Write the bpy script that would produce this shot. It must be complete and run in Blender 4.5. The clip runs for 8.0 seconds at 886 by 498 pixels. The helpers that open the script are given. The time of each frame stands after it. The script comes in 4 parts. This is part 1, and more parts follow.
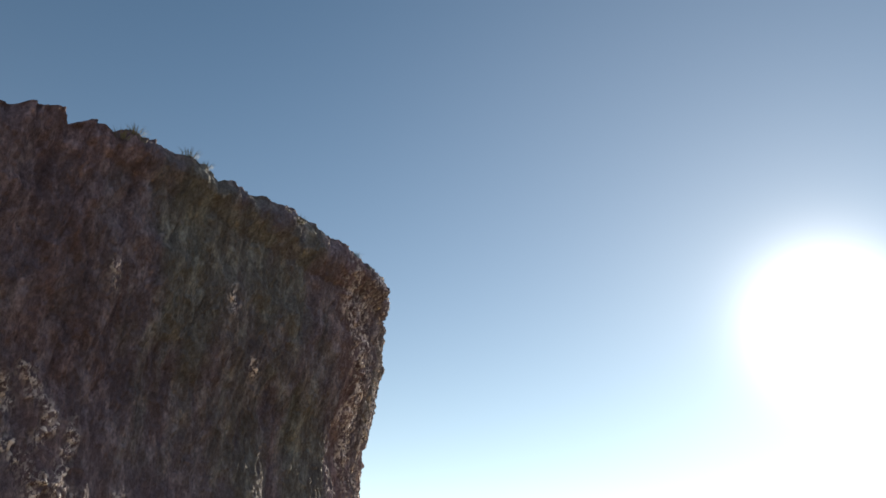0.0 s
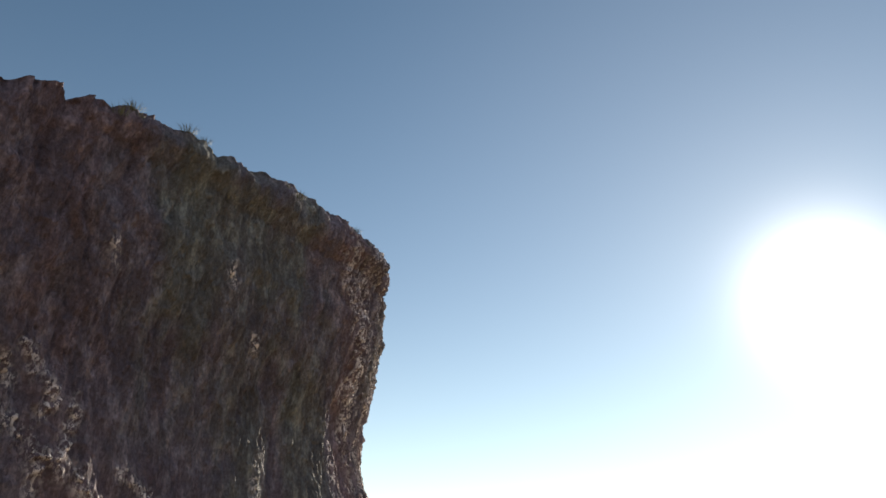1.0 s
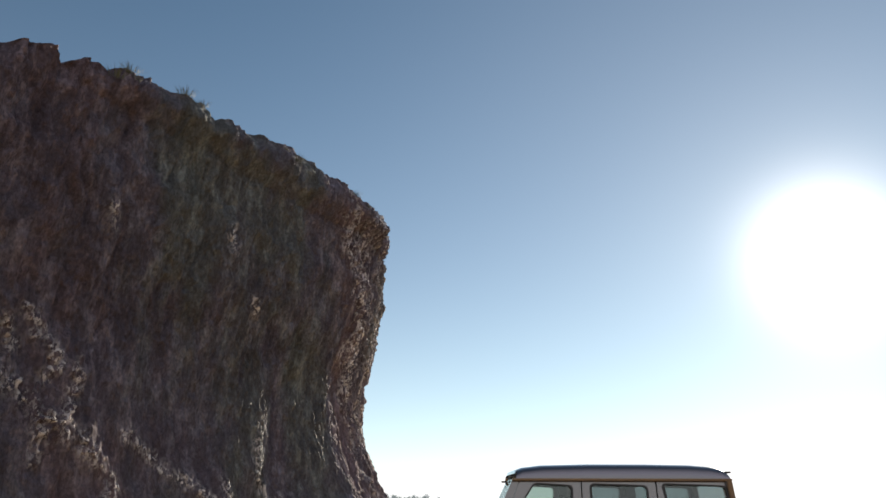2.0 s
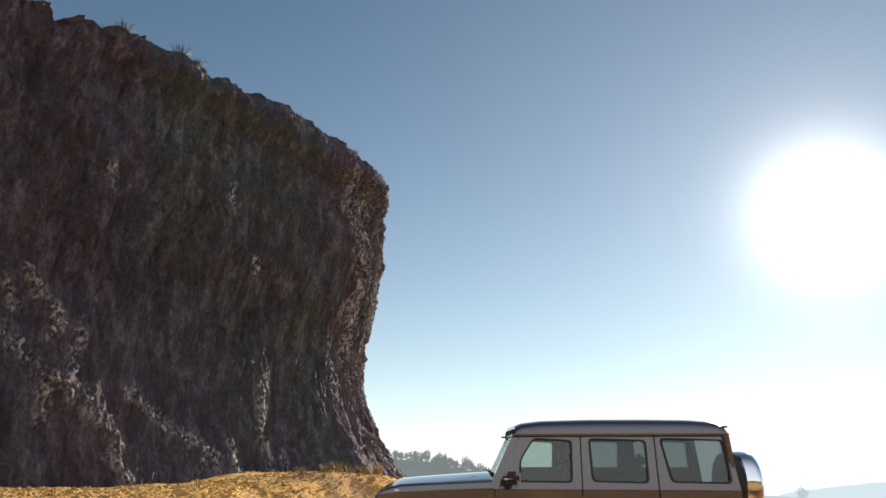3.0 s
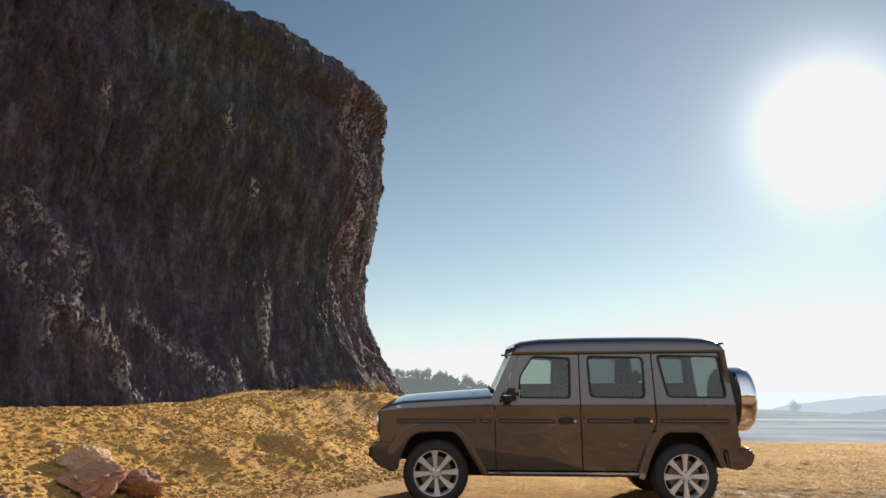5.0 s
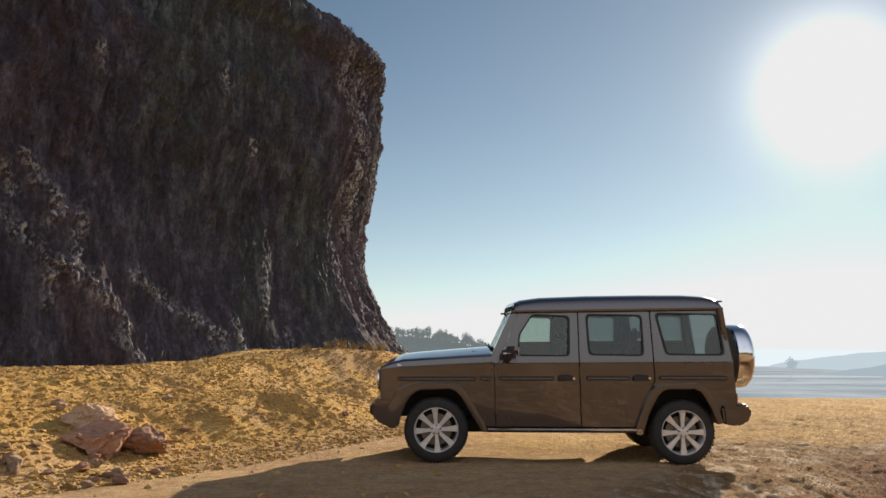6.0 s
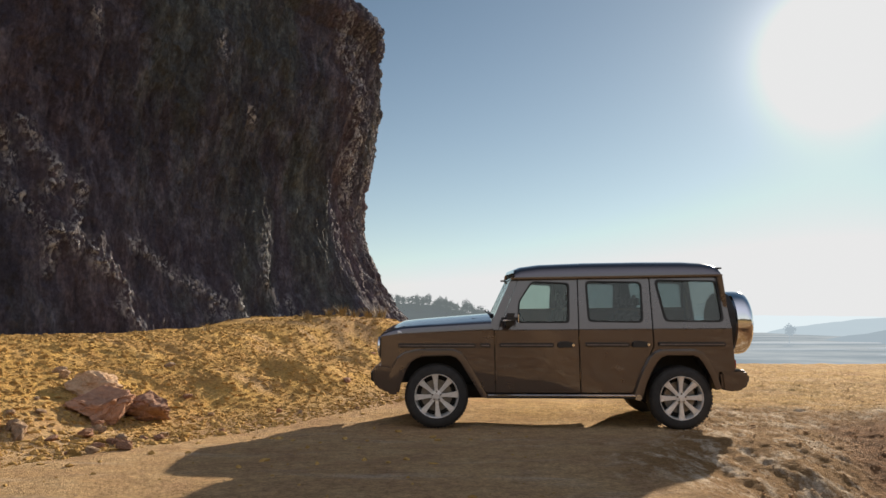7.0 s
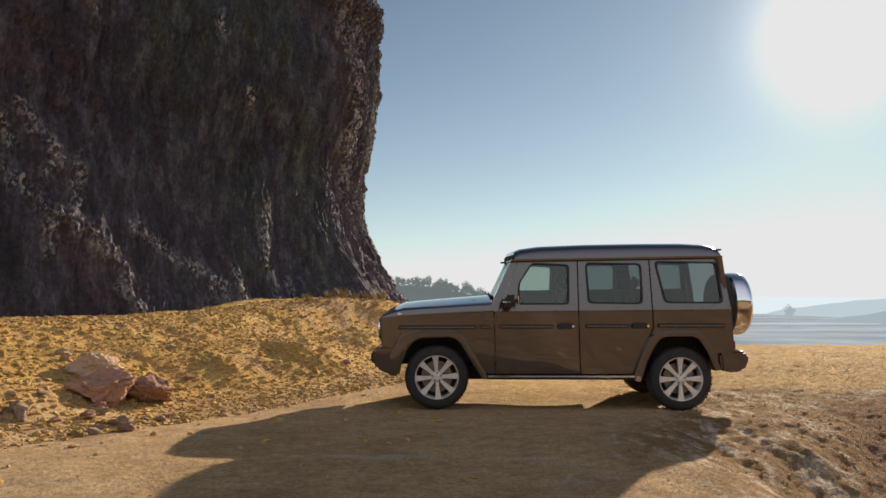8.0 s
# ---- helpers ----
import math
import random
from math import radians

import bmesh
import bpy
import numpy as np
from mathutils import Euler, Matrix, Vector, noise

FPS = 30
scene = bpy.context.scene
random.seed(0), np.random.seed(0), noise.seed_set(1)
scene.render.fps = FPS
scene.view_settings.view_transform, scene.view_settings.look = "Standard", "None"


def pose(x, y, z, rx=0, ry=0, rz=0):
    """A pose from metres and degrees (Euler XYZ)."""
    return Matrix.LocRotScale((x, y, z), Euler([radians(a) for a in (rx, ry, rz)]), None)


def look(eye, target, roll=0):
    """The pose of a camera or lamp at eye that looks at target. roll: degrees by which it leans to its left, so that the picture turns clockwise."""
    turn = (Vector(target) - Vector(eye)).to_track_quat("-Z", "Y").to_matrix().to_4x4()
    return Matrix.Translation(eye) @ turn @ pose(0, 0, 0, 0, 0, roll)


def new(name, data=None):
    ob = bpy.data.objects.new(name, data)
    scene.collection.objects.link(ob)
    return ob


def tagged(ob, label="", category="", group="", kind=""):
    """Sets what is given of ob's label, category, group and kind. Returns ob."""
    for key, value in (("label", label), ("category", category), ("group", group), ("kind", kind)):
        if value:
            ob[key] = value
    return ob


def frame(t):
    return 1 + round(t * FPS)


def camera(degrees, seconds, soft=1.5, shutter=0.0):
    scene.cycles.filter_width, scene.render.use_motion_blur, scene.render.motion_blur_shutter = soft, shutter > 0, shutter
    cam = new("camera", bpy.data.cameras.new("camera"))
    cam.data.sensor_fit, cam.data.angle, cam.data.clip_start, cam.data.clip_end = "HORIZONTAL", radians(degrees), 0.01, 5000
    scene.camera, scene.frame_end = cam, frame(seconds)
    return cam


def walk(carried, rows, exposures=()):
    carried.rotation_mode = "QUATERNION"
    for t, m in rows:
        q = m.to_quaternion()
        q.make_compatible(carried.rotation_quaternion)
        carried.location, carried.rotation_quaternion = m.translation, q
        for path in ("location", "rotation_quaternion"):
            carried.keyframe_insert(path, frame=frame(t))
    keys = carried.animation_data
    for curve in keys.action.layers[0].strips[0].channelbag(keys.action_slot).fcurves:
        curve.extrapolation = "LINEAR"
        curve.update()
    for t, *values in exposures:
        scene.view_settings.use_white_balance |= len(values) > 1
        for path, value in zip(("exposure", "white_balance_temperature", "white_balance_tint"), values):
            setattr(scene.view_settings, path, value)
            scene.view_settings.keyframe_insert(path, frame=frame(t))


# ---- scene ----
# ---------------------------------------------------------------- camera and its walk
cam = camera(57.5, 8.0)
EYE = 1.29
# seconds, turn to the left, tilt up, lean: the camera tilts down where it stands
ROWS = [
    (0.0, 0.37, 23.07, 1.67), (0.5, 0.34, 22.34, 1.62), (1.0, 0.31, 21.33, 1.50), (2.5, 0.19, 17.20, 1.01),
    (3.0, 0.15, 15.74, 0.85), (3.5, 0.13, 14.34, 0.73), (4.0, 0.10, 12.83, 0.62), (4.5, 0.08, 11.53, 0.51),
    (6.0, 0.01, 7.25, 0.20), (6.5, 0.01, 5.98, 0.13), (7.0, 0.00, 4.94, 0.08), (7.5, 0.00, 4.23, 0.03), (8.0, 0.00, 3.65, 0.00),
]
EXPOSURE = 0.9
walk(cam, [(t, pose(0, 0, EYE, 0, 0, yaw) @ pose(0, 0, 0, 90 + pitch, 0, 0) @ pose(0, 0, 0, 0, 0, roll)) for t, yaw, pitch, roll in ROWS],
     exposures=[(t, EXPOSURE + stops) for t, stops in ((0.0, 0.68), (1.2, 0.65), (2.5, 0.50), (3.5, 0.37), (4.5, 0.25), (6.0, 0.08), (8.0, 0.0))])

# ---------------------------------------------------------------- world, sun
SUN_AZ, SUN_EL = 26.4, 17.0
sun_dir = Vector((math.sin(radians(SUN_AZ)) * math.cos(radians(SUN_EL)), math.cos(radians(SUN_AZ)) * math.cos(radians(SUN_EL)), math.sin(radians(SUN_EL))))
SKY = 0.0295
WHITE = 0.80 / 2 ** EXPOSURE


def build_world():
    world = bpy.data.worlds.new("sky_world")
    scene.world = world
    world.use_nodes = True
    nt = world.node_tree
    nt.nodes.clear()
    n, l = nt.nodes.new, nt.links.new
    out, bg, sky, geo = n("ShaderNodeOutputWorld"), n("ShaderNodeBackground"), n("ShaderNodeTexSky"), n("ShaderNodeTexCoord")
    sky.sky_type, sky.sun_disc = "NISHITA", False
    sky.sun_elevation, sky.sun_rotation = radians(SUN_EL), radians(SUN_AZ)
    sky.altitude, sky.air_density, sky.dust_density, sky.ozone_density = 300, 1.0, 0.08, 1.4
    base = n("ShaderNodeVectorMath"); base.operation = "SCALE"; base.inputs["Scale"].default_value = SKY
    hue = n("ShaderNodeVectorMath"); hue.operation = "MULTIPLY"; hue.inputs[1].default_value = (0.80, 1.0, 1.03)
    l(sky.outputs[0], hue.inputs[0]); l(hue.outputs[0], base.inputs[0])
    # the bright aureole that dusty air makes round the sun
    dot = n("ShaderNodeVectorMath"); dot.operation = "DOT_PRODUCT"
    l(geo.outputs["Generated"], dot.inputs[0]); dot.inputs[1].default_value = sun_dir
    total = base.outputs[0]
    for power, amount in ((420, 0.55), (75, 0.055), (9, 0.058)):
        mx = n("ShaderNodeMath"); mx.operation = "MAXIMUM"; l(dot.outputs["Value"], mx.inputs[0]); mx.inputs[1].default_value = 0
        pw = n("ShaderNodeMath"); pw.operation = "POWER"; l(mx.outputs[0], pw.inputs[0]); pw.inputs[1].default_value = power
        sc = n("ShaderNodeVectorMath"); sc.operation = "SCALE"; sc.inputs[0].default_value = (amount, amount * 0.92, amount * 0.84); l(pw.outputs[0], sc.inputs["Scale"])
        ad = n("ShaderNodeVectorMath"); ad.operation = "ADD"; l(total, ad.inputs[0]); l(sc.outputs[0], ad.inputs[1])
        total = ad.outputs[0]
    # milky haze low over the land
    sep = n("ShaderNodeSeparateXYZ"); l(geo.outputs["Generated"], sep.inputs[0])
    ab = n("ShaderNodeMath"); ab.operation = "ABSOLUTE"; l(sep.outputs[2], ab.inputs[0])
    ex = n("ShaderNodeMath"); ex.operation = "MULTIPLY"; l(ab.outputs[0], ex.inputs[0]); ex.inputs[1].default_value = -6.0
    hz = n("ShaderNodeMath"); hz.operation = "EXPONENT"; l(ex.outputs[0], hz.inputs[0])
    sc = n("ShaderNodeVectorMath"); sc.operation = "SCALE"; sc.inputs[0].default_value = (0.243, 0.224, 0.236); l(hz.outputs[0], sc.inputs["Scale"])
    ad = n("ShaderNodeVectorMath"); ad.operation = "ADD"; l(total, ad.inputs[0]); l(sc.outputs[0], ad.inputs[1])
    total = ad.outputs[0]
    # fill light: unseen sky away from the sun brightened, milky well above the land
    fl = n("ShaderNodeMapRange"); l(sep.outputs[1], fl.inputs[0]); fl.inputs["From Min"].default_value, fl.inputs["From Max"].default_value = 0.35, -0.8
    fl.interpolation_type = "SMOOTHSTEP"
    sc = n("ShaderNodeVectorMath"); sc.operation = "SCALE"; sc.inputs[0].default_value = (0.315, 0.315, 0.37); l(fl.outputs[0], sc.inputs["Scale"])
    ad = n("ShaderNodeVectorMath"); ad.operation = "ADD"; l(total, ad.inputs[0]); l(sc.outputs[0], ad.inputs[1])
    total = ad.outputs[0]
    low = n("ShaderNodeVectorMath"); low.operation = "MINIMUM"; l(total, low.inputs[0]); low.inputs[1].default_value = (WHITE, WHITE, WHITE)
    l(low.outputs[0], bg.inputs["Color"])
    bg.inputs["Strength"].default_value = 1.0
    l(bg.outputs[0], out.inputs["Surface"])


build_world()
sun_data = bpy.data.lights.new("sun", "SUN")
sun_data.energy, sun_data.angle, sun_data.color = 5.0, radians(0.6), (1.0, 0.86, 0.68)
sun = new("sun", sun_data)
sun.matrix_world = look(sun_dir * 200, (0, 0, 0))

# ---------------------------------------------------------------- small tools
TABLE = np.random.RandomState(7).rand(32, 32, 32)


def vnoise(x, y, z):
    """Smooth value noise, -1 to 1, on arrays."""
    xi, yi, zi = np.floor(x).astype(int), np.floor(y).astype(int), np.floor(z).astype(int)
    u, v, w = x - xi, y - yi, z - zi
    u, v, w = u * u * (3 - 2 * u), v * v * (3 - 2 * v), w * w * (3 - 2 * w)
    total = 0
    for a in (0, 1):
        for b in (0, 1):
            for c in (0, 1):
                total = total + TABLE[(xi + a) % 32, (yi + b) % 32, (zi + c) % 32] * (u if a else 1 - u) * (v if b else 1 - v) * (w if c else 1 - w)
    return total * 2 - 1


def fbm(x, y, z, octaves=4, gain=0.5):
    x, y, z = np.broadcast_arrays(np.asarray(x, float), np.asarray(y, float), np.asarray(z, float))
    total, amp = np.zeros(x.shape), 1.0
    for k in range(octaves):
        total += amp * vnoise(x + 11.3 * k, y + 5.7 * k, z + 3.1 * k)
        x, y, z, amp = x * 2.03, y * 2.03, z * 2.03, amp * gain
    return total


def ridged(x, y, z, octaves=3):
    x, y, z = np.broadcast_arrays(np.asarray(x, float), np.asarray(y, float), np.asarray(z, float))
    total, amp = np.zeros(x.shape), 1.0
    for k in range(octaves):
        total += amp * (1 - 2 * np.abs(vnoise(x + 4.1 * k, y + 9.2 * k, z + 7.7 * k)))
        x, y, z, amp = x * 2.1, y * 2.1, z * 2.1, amp * 0.5
    return total


def smooth(a):
    a = np.clip(a, 0, 1)
    return a * a * (3 - 2 * a)


def grid_mesh(name, X, Y, Z, material, flip=False):
    """A sheet mesh from three 2D arrays."""
    r, c = X.shape
    me = bpy.data.meshes.new(name)
    i = np.arange(r * c).reshape(r, c)
    q = np.stack([i[:-1, :-1], i[:-1, 1:], i[1:, 1:], i[1:, :-1]], -1).reshape(-1, 4)
    if flip:
        q = q[:, ::-1]
    me.vertices.add(r * c)
    me.vertices.foreach_set("co", np.stack([X, Y, Z], -1).astype(np.float32).ravel())
    me.loops.add(q.size)
    me.loops.foreach_set("vertex_index", q.astype(np.int32).ravel())
    me.polygons.add(len(q))
    me.polygons.foreach_set("loop_start", (np.arange(len(q)) * 4).astype(np.int32))
    me.polygons.foreach_set("use_smooth", np.ones(len(q), bool))
    me.update(calc_edges=True)
    me.materials.append(material)
    return me


def link(name, bm, material, smooth_angle=None):
    me = bpy.data.meshes.new(name)
    bm.normal_update()
    bm.to_mesh(me)
    bm.free()
    if material:
        me.materials.append(material)
    if smooth_angle is not None:
        for p in me.polygons:
            p.use_smooth = True
        me.set_sharp_from_angle(angle=radians(smooth_angle))
    return new(name, me)


def part(name, bm, material, parent, label="", smooth_angle=35):
    """One mesh object under a thing or a part."""
    ob = link(name, bm, material, smooth_angle)
    ob.parent = parent
    if label:
        ob["label"] = label
    return ob


def mat(name, rough=0.8, metal=0.0, color=(0.5, 0.5, 0.5)):
    m = bpy.data.materials.new(name)
    m.use_nodes = True
    b = m.node_tree.nodes["Principled BSDF"]
    b.inputs["Roughness"].default_value, b.inputs["Metallic"].default_value = rough, metal
    b.inputs["Base Color"].default_value = (*color, 1)
    return m, m.node_tree, b


def noise_node(nt, scale, detail=6, rough=0.6, stretch=(1, 1, 1), space="Object"):
    tc, mp, nz = nt.nodes.new("ShaderNodeTexCoord"), nt.nodes.new("ShaderNodeMapping"), nt.nodes.new("ShaderNodeTexNoise")
    mp.inputs["Scale"].default_value = stretch
    nt.links.new(tc.outputs[space], mp.inputs[0])
    nt.links.new(mp.outputs[0], nz.inputs["Vector"])
    nz.inputs["Scale"].default_value, nz.inputs["Detail"].default_value, nz.inputs["Roughness"].default_value = scale, detail, rough
    return nz.outputs["Fac"]


def ramp(nt, fac, stops):
    r = nt.nodes.new("ShaderNodeValToRGB")
    el = r.color_ramp.elements
    while len(el) < len(stops):
        el.new(0.5)
    for e, (p, c) in zip(el, stops):
        e.position, e.color = p, (*c, 1)
    nt.links.new(fac, r.inputs[0])
    return r.outputs[0]


def mix(nt, fac, a, b, blend="MIX"):
    m = nt.nodes.new("ShaderNodeMix")
    m.data_type, m.blend_type = "RGBA", blend
    for sock, v in ((m.inputs[0], fac), (m.inputs[6], a), (m.inputs[7], b)):
        if isinstance(v, (int, float)):
            sock.default_value = v
        elif isinstance(v, tuple):
            sock.default_value = (*v, 1)
        else:
            nt.links.new(v, sock)
    return m.outputs[2]


def bump(nt, b, pairs):
    """Bump from (height, strength, distance) rows, chained."""
    last = None
    for h, s, d in pairs:
        n = nt.nodes.new("ShaderNodeBump")
        n.inputs["Strength"].default_value, n.inputs["Distance"].default_value = s, d
        nt.links.new(h, n.inputs["Height"])
        if last:
            nt.links.new(last, n.inputs["Normal"])
        last = n.outputs[0]
    nt.links.new(last, b.inputs["Normal"])


# ---------------------------------------------------------------- materials of the land
def soil_material():
    """Trodden brown earth, yellow ochre on the banks, pale streaked rock on the rises."""
    m, nt, b = mat("ochre_soil", 1.0)
    b.inputs["Specular IOR Level"].default_value = 0.03
    kind = nt.nodes.new("ShaderNodeAttribute")
    kind.attribute_name = "soil_kind"
    sep = nt.nodes.new("ShaderNodeSeparateColor")
    nt.links.new(kind.outputs["Color"], sep.inputs[0])
    big = noise_node(nt, 0.45, 6, 0.62)
    mid = noise_node(nt, 2.4, 9, 0.68)
    grain = noise_node(nt, 9, 9, 0.75)
    fine = noise_node(nt, 32, 8, 0.75)
    streak = noise_node(nt, 1.3, 10, 0.72, (0.45, 1.9, 1))
    track = mix(nt, 0.5, ramp(nt, big, [(0.36, (0.44, 0.275, 0.155)), (0.5, (0.57, 0.375, 0.195)), (0.62, (0.60, 0.42, 0.23))]),
                ramp(nt, mid, [(0.33, (0.37, 0.225, 0.14)), (0.5, (0.53, 0.345, 0.18)), (0.68, (0.64, 0.46, 0.27))]))
    pale = ramp(nt, streak, [(0.55, (0, 0, 0)), (0.68, (0.5, 0.5, 0.5))])
    track = mix(nt, pale, track, (0.60, 0.50, 0.39))
    bank = mix(nt, 0.5, ramp(nt, big, [(0.38, (0.50, 0.29, 0.125)), (0.5, (0.63, 0.40, 0.125)), (0.62, (0.56, 0.345, 0.16))]),
               ramp(nt, mid, [(0.33, (0.40, 0.225, 0.095)), (0.5, (0.62, 0.375, 0.115)), (0.68, (0.71, 0.49, 0.21))]))
    rock = mix(nt, ramp(nt, noise_node(nt, 1.7, 14, 0.8, (2.2, 0.9, 1.0)), [(0.50, (0, 0, 0)), (0.60, (1, 1, 1))]), (0.31, 0.185, 0.085), (0.66, 0.53, 0.385))
    red = mix(nt, ramp(nt, grain, [(0.35, (0, 0, 0)), (0.65, (1, 1, 1))]), (0.17, 0.09, 0.045), (0.30, 0.16, 0.08))
    c = mix(nt, sep.outputs[0], track, bank)
    c = mix(nt, sep.outputs[1], c, rock)
    c = mix(nt, sep.outputs[2], c, red)
    grit = ramp(nt, fine, [(0.28, (0.5, 0.47, 0.44)), (0.5, (1, 1, 1)), (0.72, (1.35, 1.33, 1.3))])
    c = mix(nt, 1.0, c, grit, "MULTIPLY")
    c = mix(nt, 1.0, c, ramp(nt, grain, [(0.3, (0.66, 0.64, 0.62)), (0.5, (1, 1, 1)), (0.7, (1.22, 1.2, 1.18))]), "MULTIPLY")
    nt.links.new(c, b.inputs["Base Color"])
    bump(nt, b, [(mid, 0.5, 0.07), (grain, 1.0, 0.06), (fine, 0.9, 0.016)])
    return m


def cliff_material():
    m, nt, b = mat("cliff_rock", 0.9)
    b.inputs["Specular IOR Level"].default_value = 0.25
    big = noise_node(nt, 0.5, 5, 0.6, (1, 1, 0.35))
    mid = noise_node(nt, 3.0, 10, 0.74, (1, 1, 0.38))
    fine = noise_node(nt, 14, 10, 0.8, (1, 1, 0.7))
    c1 = ramp(nt, big, [(0.35, (0.066, 0.056, 0.066)), (0.5, (0.11, 0.094, 0.098)), (0.65, (0.090, 0.088, 0.083))])
    c2 = ramp(nt, mid, [(0.32, (0.032, 0.028, 0.033)), (0.5, (0.10, 0.087, 0.092)), (0.68, (0.36, 0.33, 0.325))])
    c = mix(nt, 0.55, c1, c2)
    grit = ramp(nt, fine, [(0.3, (0.35, 0.35, 0.36)), (0.5, (1, 1, 1)), (0.7, (1.8, 1.78, 1.75))])
    c = mix(nt, 1.0, c, grit, "MULTIPLY")
    stain = ramp(nt, noise_node(nt, 0.33, 4, 0.6, (1, 1, 0.4)), [(0.40, (0.98, 0.88, 1.02)), (0.52, (0.84, 0.90, 1.12)), (0.62, (0.82, 1.02, 1.02))])
    c = mix(nt, 1.0, c, stain, "MULTIPLY")
    # pale specks along the spurs and the fluted corner
    speck_mask = nt.nodes.new("ShaderNodeAttribute")
    speck_mask.attribute_name = "pale_crust"
    speck = ramp(nt, noise_node(nt, 13, 5, 0.72, (1, 1, 0.6)), [(0.49, (0, 0, 0)), (0.54, (1, 1, 1))])
    c = mix(nt, mix(nt, 1.0, speck, speck_mask.outputs["Color"], "MULTIPLY"), c, (0.72, 0.71, 0.71))
    nt.links.new(c, b.inputs["Base Color"])
    bump(nt, b, [(mid, 0.7, 0.18), (noise_node(nt, 6, 12, 0.85, (1, 1, 0.6)), 1.0, 0.12), (fine, 1.0, 0.04)])
    return m


def stone_material(name, a, c):
    m, nt, b = mat(name, 0.9)
    b.inputs["Specular IOR Level"].default_value = 0.05
    n1, n2 = noise_node(nt, 5, 8, 0.7), noise_node(nt, 40, 6, 0.7)
    rnd = nt.nodes.new("ShaderNodeObjectInfo").outputs["Random"]
    col = ramp(nt, n1, [(0.3, a), (0.7, c)])
    tone = ramp(nt, rnd, [(0.0, (0.75, 0.75, 0.78)), (1.0, (1.2, 1.12, 1.05))])
    nt.links.new(mix(nt, 1.0, col, tone, "MULTIPLY"), b.inputs["Base Color"])
    bump(nt, b, [(n1, 0.7, 0.04), (n2, 0.6, 0.008)])
    return m


def haze_glow_material(name, a, c, air, amount, scale):
    """Far land: its own colour, with the air's scattered light painted on as emission."""
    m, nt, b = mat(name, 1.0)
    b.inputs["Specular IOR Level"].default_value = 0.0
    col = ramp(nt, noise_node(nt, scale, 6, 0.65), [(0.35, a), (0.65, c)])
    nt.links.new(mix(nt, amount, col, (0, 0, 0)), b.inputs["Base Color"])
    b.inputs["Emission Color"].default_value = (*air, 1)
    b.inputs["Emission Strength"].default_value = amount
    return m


SOIL = soil_material()
CLIFF = cliff_material()
PALE_STONE = stone_material("pale_stone", (0.42, 0.29, 0.19), (0.64, 0.48, 0.34))
EARTH_STONE = stone_material("earth_brown_stone", (0.36, 0.23, 0.13), (0.56, 0.40, 0.25))
RED_STONE = stone_material("reddish_stone", (0.36, 0.20, 0.135), (0.58, 0.36, 0.25))
OCHRE_STONE = stone_material("ochre_stone", (0.48, 0.28, 0.085), (0.72, 0.47, 0.17))

# ---------------------------------------------------------------- the cliff: a tall cut face that recedes to a corner
WALL_X = [-19.0, -15.0, -10.5, -8.9, -7.27, -5.9, -4.26, -2.62, -2.35, -1.75, -1.7, -2.3, -6.0, -14.0]
WALL_Y = [-7.0, 0.3, 7.0, 10.0, 13.0, 15.5, 18.5, 21.5, 22.0, 24.3, 25.6, 28.0, 33.0, 38.0]
WALL_L = np.concatenate([[0], np.cumsum(np.hypot(np.diff(WALL_X), np.diff(WALL_Y)))])


def wall_plan(s):
    """Plan place and outward normal at the length s along the foot of the cliff."""
    def at(q):
        k = 0.35
        return sum(np.interp(q + d, WALL_L, WALL_X) for d in (-k, 0, k)) / 3, sum(np.interp(q + d, WALL_L, WALL_Y) for d in (-k, 0, k)) / 3
    x, y = at(s)
    x1, y1 = at(s + 0.3)
    x0, y0 = at(s - 0.3)
    tx, ty = x1 - x0, y1 - y0
    n = np.hypot(tx, ty) + 1e-9
    return x, y, ty / n, -tx / n


CREST_Y = [-9.0, 7.0, 11.5, 12.4, 12.7, 13.15, 13.4, 13.75, 14.04, 14.47, 15.03, 15.55, 16.1, 16.7, 17.2, 18.85, 20.1, 21.35, 22.55, 23.2, 24.2, 25.3, 33, 38]
CREST_Z = [8.5, 9.2, 9.3, 9.42, 9.45, 9.65, 9.5, 9.7, 9.75, 10.08, 10.08, 10.2, 10.18, 10.07, 10.22, 10.5, 10.62, 10.45, 10.1, 10.2, 9.75, 9.35, 9.0, 8.0]
PROFILE_Z = [-1.0, 1.2, 1.9, 2.8, 3.5, 4.6, 5.5, 6.5, 7.8, 8.3, 9.2, 9.7, 10.6]
PROFILE_O = [1.2, 0.58, 0.02, -0.40, -0.72, -1.03, -0.95, -0.66, -0.40, -0.52, -0.33, 0.12, 0.1]


def lean_out(y, z):
    """How far the face stands out at the height z: it overhangs above, and runs out at the foot of the corner."""
    o = np.interp(z, PROFILE_Z, PROFILE_O)
    o = np.where(z < 4.6, -1.03 + (o + 1.03) * np.interp(y, [20.0, 22.3], [0.42, 1.0]), o)
    return o * np.interp(y, [5, 16, 22], [0.55, 0.7, 1.0])


